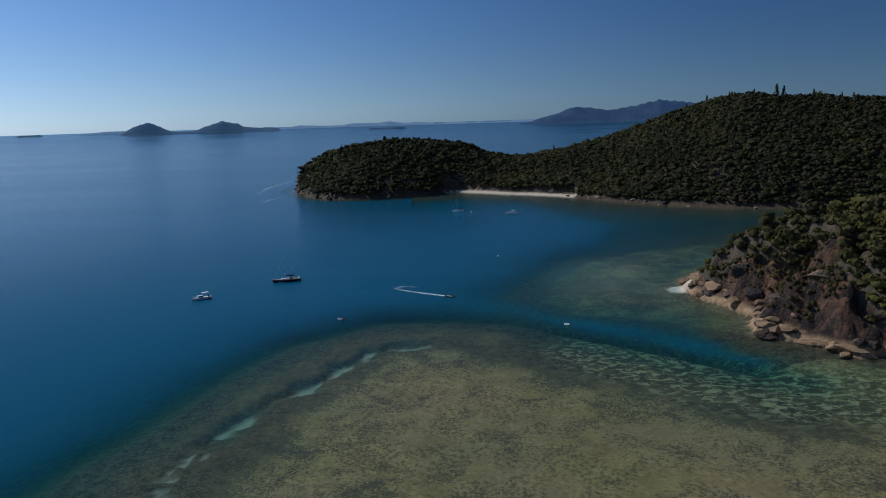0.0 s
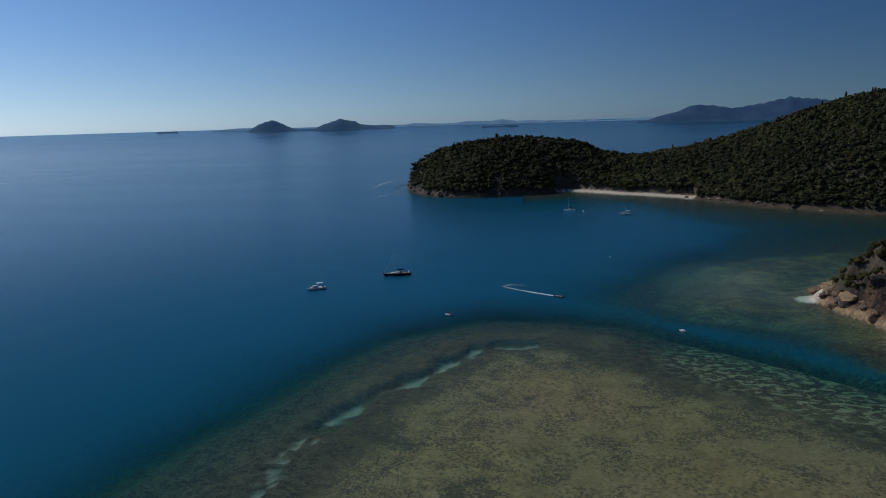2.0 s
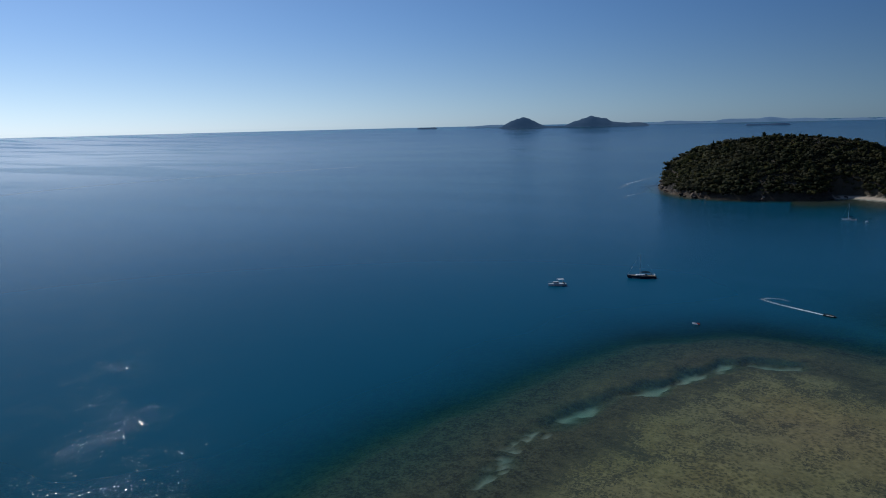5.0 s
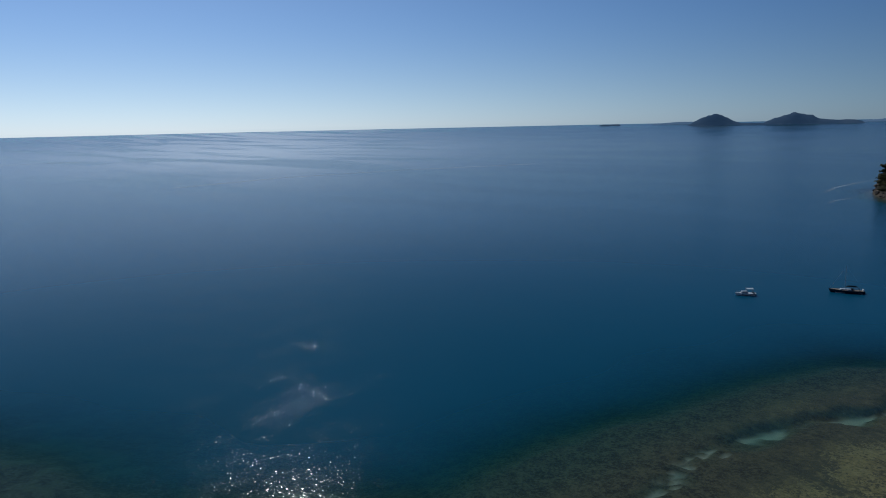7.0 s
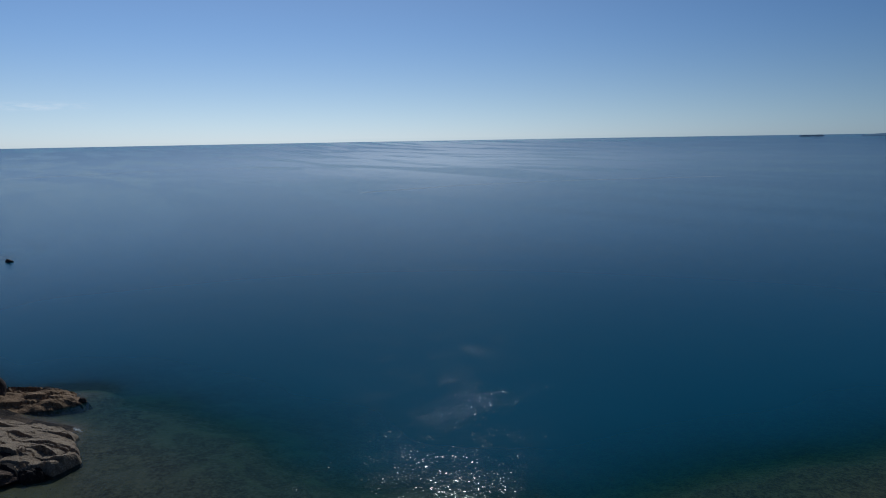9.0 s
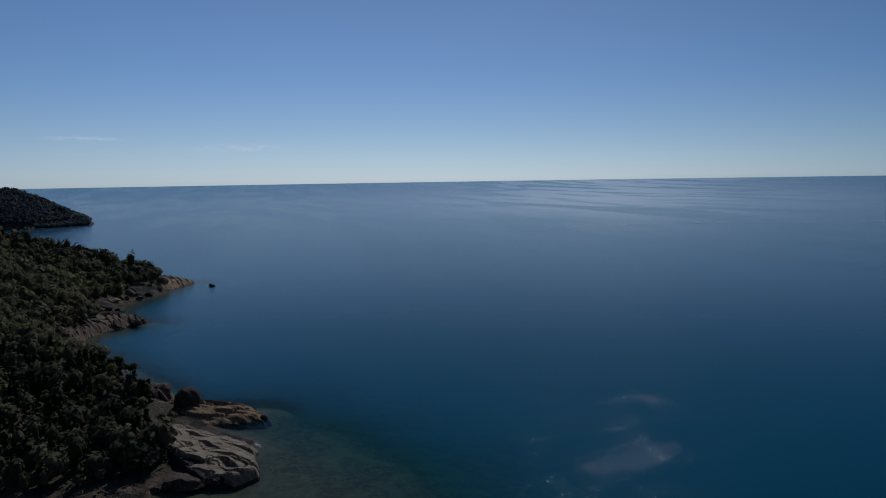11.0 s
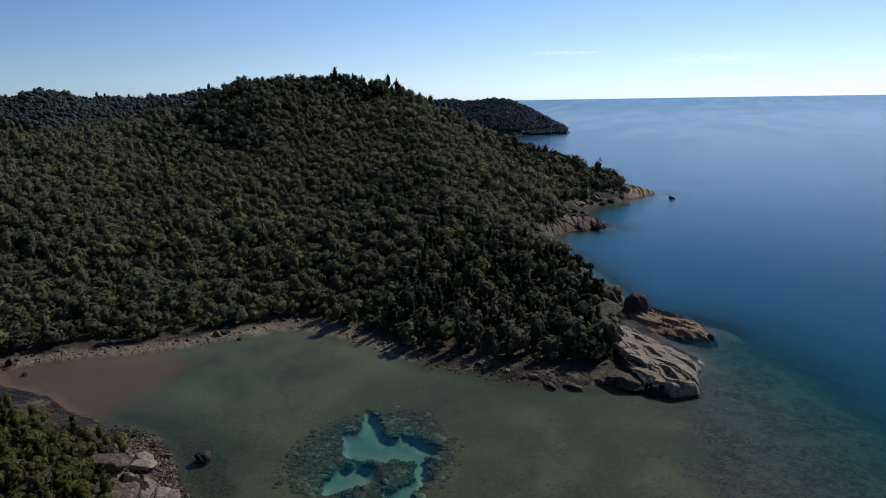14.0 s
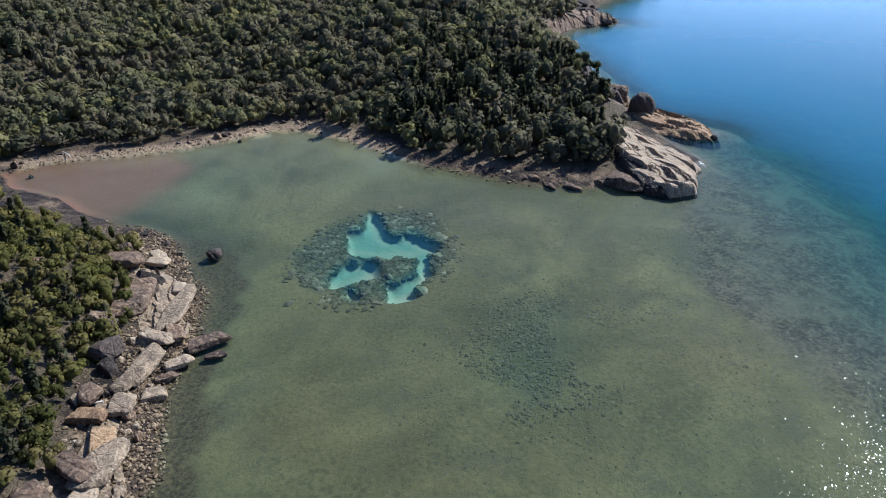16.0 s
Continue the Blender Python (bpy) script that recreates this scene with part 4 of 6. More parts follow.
for k in range(190):
    j = rock_rng.uniform(0, 1)
    px = -128 + 72 * j + rock_rng.uniform(-4, 6)
    py = -105 + 38 * j + rock_rng.uniform(-14, 6)
    q = rock_rng.uniform(0.5, 1.5) * rock_rng.uniform(0.7, 1.6)
    h, g = terrain(np.array([px]), np.array([py]))
    if -0.4 < h[0] < 4.0:
        put_rock("boulder", "small weathered stone among the shore rocks", px, py, (q * 1.3, q, q * 0.7), None, False, STONES[rock_rng.choice((0, 0, 1, 2))], 0.3, "small stones on the shore")
# bedrock: tilted layers of granite that break through the shore
def bedrock(name, label, outline, strike, height, layer, gap, material, seed, group, broken=0.45, ledge=0.36, edge=5.5, tip=0.0):
    """A shelf of rock: layers that run along the strike and break off in steps, torn at the edges."""
    c = np.array(outline, float)
    x0, y0 = c.min(0) - 4
    x1, y1 = c.max(0) + 4
    gx, gy = np.meshgrid(np.arange(x0, x1, gap), np.arange(y0, y1, gap))
    d = signed(gx, gy, outline) + fractal(gx, gy, 5, seed, 3) * 1.6
    a = radians(strike)
    across = -gx * math.sin(a) + gy * math.cos(a) + fractal(gx, gy, 12, seed + 3, 3) * layer * 0.8
    along = gx * math.cos(a) + gy * math.sin(a)
    k = np.floor(across / layer)
    saw = across / layer - k
    torn = value_noise(along + 37 * k, k * 50, 6.0, seed + 7)
    step = value_noise(k * 10.3, along * 0.15, 1.0, seed + 9)
    cleft = ramp(np.abs(fractal(gx, gy, 7, seed + 11, 3)), 0.0, 0.06)
    z = height * ramp(d, 0, edge) * (0.35 + 0.35 * step + 0.3 * torn) + layer * ledge * (1 - saw) ** 0.7 * ramp(d, 0, 2) * torn
    z = z * (1 - broken + broken * cleft) + 0.12 * fractal(gx, gy, 1.1, seed + 13, 2)
    # the slab may dip: it stands highest along one side
    dip = np.clip(((gx - c[:, 0].mean()) * math.sin(a) - (gy - c[:, 1].mean()) * math.cos(a)) / 10, -1, 1)
    z = z * (1 + tip * dip)
    base = terrain(gx, gy)[0]
    foot = ramp(d, 0, 1.2)
    z = np.where(d > 0, (np.maximum(base, -0.6) * 0.6 + z) * foot + (base - 0.6) * (1 - foot), base - 1.2)
    ob = sheet(name, gx, gy, z, {}, d > -gap, material, False)
    return tagged(ob, label, "rock", group)


POINT_SLAB = [(-240, -16), (-234, -5), (-225, 1), (-218, 8), (-208, 14), (-199, 13), (-189, 13), (-184, 6), (-189, -3), (-200, -9), (-214, -14), (-226, -20)]
POINT_RIDGE = [(-266, -18), (-258, 0), (-256, 8), (-247, 16), (-238, 20), (-232, 18), (-232, 8), (-236, -1), (-240, -8), (-250, -14)]
bedrock("rock_slab", "broad pale granite slab in tilted layers on the sea point", POINT_SLAB, 44, 2.9, 4.0, 0.42, GRANITE, 203, "rocks of the point", 0.3, 0.2, 2.2, 0.5)
# the slab's shaded lower face, put in as a strip of darker stone
SLAB_FOOT_SHADE = [(-224, -20), (-207, -12), (-192, -6), (-184, 0), (-184, 6), (-191, 5), (-203, -3), (-219, -13)]
bedrock("rock_step", "stepped rock face along the pale slab's foot, its shade put in as dark stone", SLAB_FOOT_SHADE, 40, 3.4, 1.8, 0.5, DARK_ROCK, 281, "rocks of the point", 0.45, 0.3, 2.0)
bedrock("rock_ridge", "brown jagged rock tongue running out to sea", POINT_RIDGE, 62, 3.4, 2.2, 0.6, TAN, 211, "rocks of the point")
DARK_BLUFF = [(-258, -12), (-266, -12), (-282, -22), (-300, -29), (-318, -38), (-316, -48), (-296, -42), (-276, -34), (-258, -26)]
bedrock("rock_bluff", "dark steep rock bluff below the casuarinas", DARK_BLUFF, 25, 6.0, 3.0, 0.8, DARK_ROCK, 271, "rocks of the point")
for x, y, lx, ly, lz in [(-189, -2, 7, 4, 1.8), (-186, -20, 8, 4, 1.8), (-185, -26, 6, 3.5, 1.4), (-188, -31, 5, 3, 1.3), (-190, -12, 6, 4, 2)]:
    put_rock("rock_slab", "pinkish brown rock at the foot of the point", x, y, (lx, ly, lz), 70 + rock_rng.uniform(-20, 20), True, CLIFF, 0.35, "rocks of the point")
put_rock("boulder", "huge black boulder on the rocky point", -248.5, -7, (10.5, 9.5, 5.6), 20, 3, DARK_ROCK, 0.1, "rocks of the point", z=2.8)
put_rock("boulder", "dark boulder at the end of the rock tongue", -236, 17, (3.4, 3, 2.4), 20, 3, DARK_ROCK, 0.1, "rocks of the point")
put_rock("boulder", "dark boulder on the rock tongue", -246, 8, (5.5, 4.5, 2.4), 70, False, DARK_ROCK, 0.1, "rocks of the point")
put_rock("boulder", "pinkish brown rock at the foot of the point", -191, -7, (15, 10, 4.2), 60, True, CLIFF, 0.3, "rocks of the point")
put_rock("sea_rock", "small dark rock standing in the sea", -556, 3, (8, 5, 2.6), 10, False, DARK_ROCK, 0.2, z=-0.3)
SHORE_SHELF = [(-118, -106), (-112, -92), (-104, -84), (-96, -78), (-88, -78), (-80, -75), (-82, -82), (-92, -90), (-100, -98), (-108, -107)]
SHORE_FOOT = [(-78, -84), (-76, -74), (-68, -67), (-58, -60), (-48, -62), (-50, -74), (-62, -80)]
bedrock("rock_shelf", "pale layered granite shelf along the stony shore", SHORE_SHELF, 38, 1.2, 2.8, 0.4, GRANITE, 231, "rocks on the stony shore")
bedrock("rock_shelf", "cracked brown and pale rock shelf by the water", SHORE_FOOT, 30, 1.0, 2.2, 0.4, GRANITE, 241, "rocks on the stony shore")
WEST_SHELF = [(-582, -8), (-560, -19), (-540, -27), (-545, -45), (-570, -40), (-590, -28)]
bedrock("rock_shelf", "tan rock shelf at the hill's seaward tip", WEST_SHELF, 20, 3.0, 4, 1.2, TAN, 251, "rocks along the sea shore")
WEST_LEDGE = [(-440, -48), (-428, -30), (-416, -40), (-400, -54), (-380, -60), (-352, -49), (-350, -60), (-380, -74), (-420, -66)]
bedrock("rock_shelf", "pale and brown rock ledge below the wooded slope", WEST_LEDGE, 20, 4.0, 3.5, 1.0, CLIFF, 261, "rocks along the sea shore")


def rocks_along(line, count, seed, low, high, size, squash, stones, label, group, name="boulder", slab=0.5):
    r = random.Random(seed)
    legs = list(zip(line, line[1:]))
    lengths = [math.dist(a[:2], b[:2]) for a, b in legs]
    for _ in range(count):
        a, b = r.choices(legs, lengths)[0]
        u, off = r.random(), r.uniform(low, high)
        dx, dy = b[0] - a[0], b[1] - a[1]
        n = math.hypot(dx, dy)
        # the land lies to the right hand of the line
        x, y = a[0] + u * dx + off * dy / n, a[1] + u * dy - off * dx / n
        q = r.uniform(*size) * r.uniform(0.7, 1.3)
        flat = r.random() < slab
        put_rock("rock_slab" if flat and name == "boulder" else name, label, x, y, (q * r.uniform(1, 1.6), q, q * squash * r.uniform(0.7, 1.2)), None, flat, r.choice(stones), 0.4, group)


rocks_along(COAST_WEST[1:13], 46, 1, -2, 9, (4, 9), 0.5, (GRANITE, CLIFF, DARK_ROCK), "brown granite rock along the hill's sea shore", "rocks along the sea shore")
put_rock("rock_slab", "long dark rock running out into the sea", -421, -40, (17, 6, 4), 35, True, DARK_ROCK, 0.3, "rocks along the sea shore")
rocks_along(COAST_COVE[9:25], 80, 2, 2.0, 7, (0.6, 2.2), 0.6, (CLIFF, DARK_ROCK, GRANITE, CLIFF), "weathered boulder along the cove's strand", "boulders round the cove", slab=0.2)
rocks_along(COAST_BAY[1:11], 28, 3, 0, 6, (3, 7), 0.5, (TAN, TAN, CLIFF), "tan granite ledge at the headland's foot", "rocks of the headland", "rock_ledge", 1.0)
rocks_along(COAST_BAY[1:11], 14, 4, 4, 22, (2.5, 6), 0.6, (CLIFF, DARK_ROCK, CLIFF), "dark brown rock face of the steep headland", "rocks of the headland", "cliff_rock", 1.0)
# the headland's crags: x, y, length, width, height, turn, shape, stone
HEADLAND_CRAGS = [(116, 294, 12, 9, 3.8, 80, 1, 3),
                  (115, 305, 10, 8, 3.4, 20, 1, 3), (124, 285, 10, 9, 6, 50, 1, 1), (124, 272, 11, 8, 4.6, 100, 1, 1), (119.5, 245, 9, 6, 2.2, 60, 1, 3), (126, 228, 14, 6, 2.0, 130, 1, 3),
                  (133, 218.5, 12, 7, 2.3, 150, 1, 3), (119, 277, 9, 6, 2.4, 90, 1, 3), (127, 257, 12, 8, 5, 110, 1, 2), (122, 262, 9, 6, 3, 70, 1, 1), (140, 252, 12, 9, 4.6, 10, 1, 2), (121, 237, 10, 6, 2.2, 120, 1, 3)]
for x, y, lx, ly, lz, turn, shape, stone in HEADLAND_CRAGS:
    put_rock("cliff_rock", ("", "dark cleft rock in the headland's face", "bare brown granite dome on the steep headland", "ochre granite crag at the headland's foot")[stone], x, y, (lx, ly, lz), turn, shape,
             STONES[stone], 0.45, "rocks of the headland", lean=(rock_rng.uniform(-8, 8), rock_rng.uniform(-8, 8)))
rocks_along(COAST_BAY[25:], 44, 5, -1, 5, (2, 6), 0.6, (GRANITE, CLIFF, DARK_ROCK), "brown rock at the wooded cape's foot", "rocks of the cape")
rocks_along(COAST_BAY[15:22], 36, 6, -1, 4, (1.5, 5), 0.5, (GRANITE, DARK_ROCK), "brown rock along the bay's shore", "rocks along the bay")
for x, y, lx, ly, lz, tone in [(-246, -164, 4, 3, 4, 0), (-214, -160, 8, 5, 3, 0), (-219, -172, 7, 4, 3, 2), (-211, -153, 6, 4, 2.4, 0), (-195, -131, 1.8, 1.6, 1.4, 1), (-154, -183, 2.4, 2, 2.4, 1), (-151, -174, 2, 1.6, 1.2, 1)]:
    put_rock("boulder", "grey boulder below the trees by the cove", x, y, (lx, ly, lz), None, False, STONES[tone], 0.25, "boulders round the cove")

# rubble along the stony shore, too small to count
rng = np.random.default_rng(8)
n_stone = 9000
u = rng.random(n_stone)
sx = -135 + 82 * u + rng.normal(size=n_stone) * 5
sy = -110 + 58 * u + rng.normal(size=n_stone) * 8
strand_u = rng.random(800)
leg = np.array(COAST_COVE[8:25], float)
pos_on = strand_u * (len(leg) - 1.001)
li = pos_on.astype(int)
lf = (pos_on - li)[:, None]
strand_xy = leg[li] * (1 - lf) + leg[li + 1] * lf + rng.normal(size=(800, 2)) * 2.4
sx, sy = np.concatenate([sx, strand_xy[:, 0]]), np.concatenate([sy, strand_xy[:, 1]])
sz, sg = terrain(sx, sy)
ok = (sz > -0.42) & (sz < 2.6)
sx, sy, sz = sx[ok], sy[ok], sz[ok]
small = rng.uniform(0.10, 0.36, len(sx)) * rng.uniform(0.6, 1.5, len(sx))
bm = bmesh.new()
bmesh.ops.create_icosphere(bm, subdivisions=1, radius=1)
bv, bf = np.array([q.co[:] for q in bm.verts]), np.array([[q.index for q in p.verts] for p in bm.faces])
bm.free()
co = bv[None] * rng.uniform(0.6, 1.25, (len(sx), len(bv), 1)) * (small[:, None] * rng.uniform(0.7, 1.3, (len(sx), 3)))[:, None] * [1, 1, 0.7] + np.stack([sx, sy, sz + small * 0.2], -1)[:, None]
RUBBLE = Nodes("shore_rubble")
stone_tone = RUBBLE.add("ShaderNodeNewGeometry").outputs["Random Per Island"]
RUBBLE = RUBBLE.principled(RUBBLE.mix(RUBBLE.span(stone_tone, 0.1, 1.0), (0.07, 0.048, 0.030), RUBBLE.mix(RUBBLE.noise(RUBBLE.where(), 0.6, 3), (0.20, 0.14, 0.085), (0.33, 0.245, 0.155))), 0.9, spec=0.2)
me = mesh_of("rubble", co.reshape(-1, 3), (bf[None] + (np.arange(len(sx)) * len(bv))[:, None, None]).reshape(-1, 3), np.zeros((0, 4), int), {}, [RUBBLE])
me.polygons.foreach_set("use_smooth", np.zeros(len(me.polygons), bool))
tagged(new("rubble", me), "loose brown stones strewn along the shore", "rubble", kind="stuff")

# coral heads in and round the cove's pool
for x, y, lx, ly, lz, top in [(-134.9, -56.1, 4.8, 3.4, 1.0, -0.25), (-132.7, -60.5, 3.2, 2.4, 0.9, -0.35), (-130.2, -64.2, 4.2, 3.2, 0.9, -0.3), (-125, -41.8, 5.6, 4.2, 1.0, -0.25),
                              (-128.3, -50.6, 3.6, 2.4, 0.9, -0.3), (-125.2, -53.5, 3.2, 2.6, 0.9, -0.35)]:
    put_rock("coral_head", "flat-topped brown coral head in the turquoise pool", x, y, (lx, ly, lz * 1.9), None, True, CORAL_TOP, 0.0, "coral heads in the pool", z=top - 1.1 * lz * 1.9)
r = random.Random(9)
for _ in range(280):
    a, d = r.uniform(0, 2 * math.pi), r.gauss(0.78, 0.16)
    x, y = -137 + 22 * d * math.cos(a), -57 + 17 * d * math.sin(a)
    h, g = terrain(np.array([x]), np.array([y]))
    if g["sand"][0] < 0.1 and h[0] < -0.5:
        q = r.uniform(0.8, 2.2)
        put_rock("coral_head", "low brown coral head under shallow water", x, y, (q * 1.5, q, q * 0.17), None, r.random() < 0.5, r.choice((CORAL, CORAL_TOP)), 0.3, "coral heads round the pool")

# plates of coral crowd the pool's rim and lie thinner on the flat towards the sea
rng = np.random.default_rng(19)
n_ring, n_flat, n_sea = 3600, 3800, 5500
qa, qd = rng.uniform(0, 2 * math.pi, n_ring), np.abs(0.72 + 0.2 * rng.normal(size=n_ring))
px = np.concatenate([-137 + 22 * qd * np.cos(qa), -110 + 14 * rng.normal(size=n_flat), -146 + 26 * rng.normal(size=n_sea)])
py = np.concatenate([-57 + 18 * qd * np.sin(qa), -15 + 10 * rng.normal(size=n_flat), 4 + 19 * rng.normal(size=n_sea)])
pz, pg = terrain(px, py)
crowd = fractal(px, py, 9, 141, 3)
ok = (pg["sand"] < 0.1) & (pg["dc"] < -6) & (crowd > np.where(np.arange(len(px)) < n_ring, -0.25, 0.02))
px, py, pz = px[ok], py[ok], pz[ok]
wide_by = np.where(np.hypot((px + 111) / 20, (py + 14) / 14) < 1, 1.5, 1.0) * rng.uniform(0.16, 0.5, len(px)) * rng.uniform(0.6, 1.3, len(px)) * np.where(np.hypot((px + 137) / 25, (py + 57) / 20) < 1, 1.35, 0.52)
co = LOW_V[None] * rng.uniform(0.55, 1.3, (len(px), len(LOW_V), 1)) * (wide_by[:, None] * np.stack([rng.uniform(0.8, 1.7, len(px)), rng.uniform(0.7, 1.3, len(px)), rng.uniform(0.16, 0.34, len(px))], -1))[:, None]
co = co + np.stack([px, py, pz + wide_by * 0.12], -1)[:, None]
PLATES = Nodes("coral_plates")
plate_tone = PLATES.add("ShaderNodeNewGeometry").outputs["Random Per Island"]
PLATES = PLATES.principled(PLATES.mix(plate_tone, (0.055, 0.048, 0.028), PLATES.mix(PLATES.noise(PLATES.where(), 1.5, 3), (0.085, 0.068, 0.036), (0.16, 0.13, 0.075))), 0.9, spec=0.2)
me = mesh_of("coral_plates", co.reshape(-1, 3), (LOW_F[None] + (np.arange(len(px)) * len(LOW_V))[:, None, None]).reshape(-1, 3), np.zeros((0, 4), int), {}, [PLATES])
me.polygons.foreach_set("use_smooth", np.zeros(len(me.polygons), bool))
tagged(new("coral_plates", me), "brown plates of coral crowded round the turquoise pool", "coral", kind="stuff")


# ---- single trees ----
BARK = Nodes("tree_bark")
BARK = BARK.principled(BARK.mix(BARK.noise(BARK.where(), 3.0, 4), (0.05, 0.04, 0.03), (0.20, 0.17, 0.14)), 0.9)
PINE_LEAF = leaf_material("pine_needles", (0.050, 0.060, 0.034), (0.105, 0.118, 0.056), (0.15, 0.155, 0.066), (0.095, 0.095, 0.055))
SCRUB_LEAF = leaf_material("scrub_leaves", (0.07, 0.078, 0.020), (0.21, 0.205, 0.048), (0.33, 0.29, 0.07), (0.18, 0.155, 0.055))


def part(name, me, parent, label=""):
    ob = new(name, me)
    ob.parent = parent
    return tagged(ob, label) if label else ob


def stem_mesh(name, rng, height, radius, limbs, reach, bend=0.4):
    """A tapered trunk with limbs, its foot at the origin."""
    co, quads = [], []

    def tube(a, b, r0, r1, sides=6, rings=4, sag=0.0):
        base = len(co)
        a, b = np.array(a, float), np.array(b, float)
        d = (b - a) / np.linalg.norm(b - a)
        u = np.cross(d, [0.3, 0.8, 0.5])
        u /= np.linalg.norm(u)
        w = np.cross(d, u)
        for k in range(rings + 1):
            f = k / rings
            c = a + (b - a) * f + np.array([sag * math.sin(3 * f), sag * math.sin(2.1 * f + 1) - sag * math.sin(1), 0])
            for i in range(sides):
                q = 2 * math.pi * i / sides
                co.append(c + (u * math.cos(q) + w * math.sin(q)) * (r0 + (r1 - r0) * f))
        for k in range(rings):
            for i in range(sides):
                quads.append([base + k * sides + i, base + k * sides + (i + 1) % sides, base + (k + 1) * sides + (i + 1) % sides, base + (k + 1) * sides + i])

    tube((0, 0, -0.5), (0, 0, height), radius, radius * 0.25, 7, 6, bend * radius)
    for k in range(limbs):
        z = height * (0.35 + 0.6 * k / limbs)
        q = rng.uniform(0, 2 * math.pi)
        length = reach * rng.uniform(0.6, 1.0) * (1 - 0.5 * k / limbs)
        tube((0, 0, z), (length * math.cos(q), length * math.sin(q), z + length * rng.uniform(0.1, 0.6)), radius * 0.4, radius * 0.1, 5, 2)
    return mesh_of(name, np.array(co), np.zeros((0, 3), int), np.array(quads), {}, [BARK])


def leaf_cards(rng, centres, size, tone):
    n = len(centres)
    a = rng.normal(size=(n, 3))
    a /= np.linalg.norm(a, axis=-1, keepdims=True)
    b = np.cross(a, rng.normal(size=(n, 3)))
    b /= np.linalg.norm(b, axis=-1, keepdims=True)
    s = (size * rng.uniform(0.6, 1.4, n))[:, None]
    a, b = a * s, b * s * 0.6
    quad = np.stack([centres - a - 0.3 * b, centres + 0.2 * a - b, centres + a + 0.2 * b, centres - 0.3 * a + b], 1).reshape(-1, 3)
    way = centres * [1, 1, 0.15] + 0.5 * size * rng.normal(size=(n, 3))
    way[:, 2] += 0.6 * np.linalg.norm(way[:, :2], axis=1)
    way /= np.linalg.norm(way, axis=-1, keepdims=True) + 1e-9
    return quad, np.arange(n * 4).reshape(-1, 4), {"tone": np.full(n * 4, tone), "crown_way": np.repeat(way, 4, 0)}


def pine_kit(seed, height, spread, tiers, bare):
    """Trunk and crown of a hoop pine: whorls of drooping branches that shorten upwards."""
    rng = np.random.default_rng(seed)
    pts = []
    for k in range(tiers):
        f = k / (tiers - 1)
        z = height * (bare + (1 - bare) * f)
        r = spread * (1 - 0.82 * f) * rng.uniform(0.75, 1.15)
        arms = rng.integers(5, 8)
        for q in rng.uniform(0, 2 * math.pi, arms):
            for u in np.linspace(0.25, 1, 5):
                pts.append([r * u * math.cos(q), r * u * math.sin(q), z - 0.18 * r * u + rng.normal() * 0.12])
    pts = np.array(pts) + rng.normal(size=(len(pts), 3)) * 0.12 * spread
    co, quads, tone = leaf_cards(rng, pts, 0.26 * spread, rng.uniform(0.3, 0.6))
    return (stem_mesh("trunk", rng, height, 0.022 * height, tiers // 2, spread * 0.8),
            mesh_of("crown", co, np.zeros((0, 3), int), quads, tone, [PINE_LEAF]))


def bush_kit(seed, height, spread, clumps, leaf, leaves=70):
    """Trunk and crown of a round broad-leaved tree, its crown in several clumps."""
    rng = np.random.default_rng(seed)
    cos, trs, qds, tns, base = [], [], [], [], 0
    for k in range(clumps):
        q, d = rng.uniform(0, 2 * math.pi), spread * 0.55 * math.sqrt(rng.random())
        r = np.array([spread * rng.uniform(0.38, 0.6)])
        p = np.array([[d * math.cos(q), d * math.sin(q), height * rng.uniform(0.55, 0.85)]])
        co, tr, qd, tn = crowns(rng, p, r, r * 1.5, np.array([rng.uniform(0.2, 0.9)]), leaves, 0.2)
        cos.append(co), trs.append(tr + base), qds.append(qd + base), tns.append(tn)
        base += len(co)
    return (stem_mesh("trunk", rng, height * 0.7, 0.03 * height, 5, spread * 0.6),
            mesh_of("crown", np.concatenate(cos), np.concatenate(trs), np.concatenate(qds), {k: np.concatenate([q[k] for q in tns]) for k in tns[0]}, [leaf]))


def tree(name, kit, x, y, scale, label, group, turn, z=None):
    if z is None:
        z = float(terrain(np.array([x]), np.array([y]))[0][0])
    foot = new(name)
    foot.matrix_world = pose(x, y, z - 0.1, 0, 0, turn) @ Matrix.Scale(scale, 4)
    part("trunk", kit[0], foot)
    part("crown", kit[1], foot)
    return tagged(foot, label, "tree", group)


PINES = [pine_kit(50 + k, 11.0, 2.3, 11, 0.18) for k in range(4)]
SHORE_PINES = [pine_kit(60 + k, 6.5, 1.7, 9, 0.15) for k in range(4)]
SHORE_BUSHES = [bush_kit(70 + k, 4.2, 2.2, 5, SCRUB_LEAF) for k in range(4)]
FLAT_TOPS = [bush_kit(80 + k, 7.0, 2.6, 4, PINE_LEAF) for k in range(2)]
tr = random.Random(12)
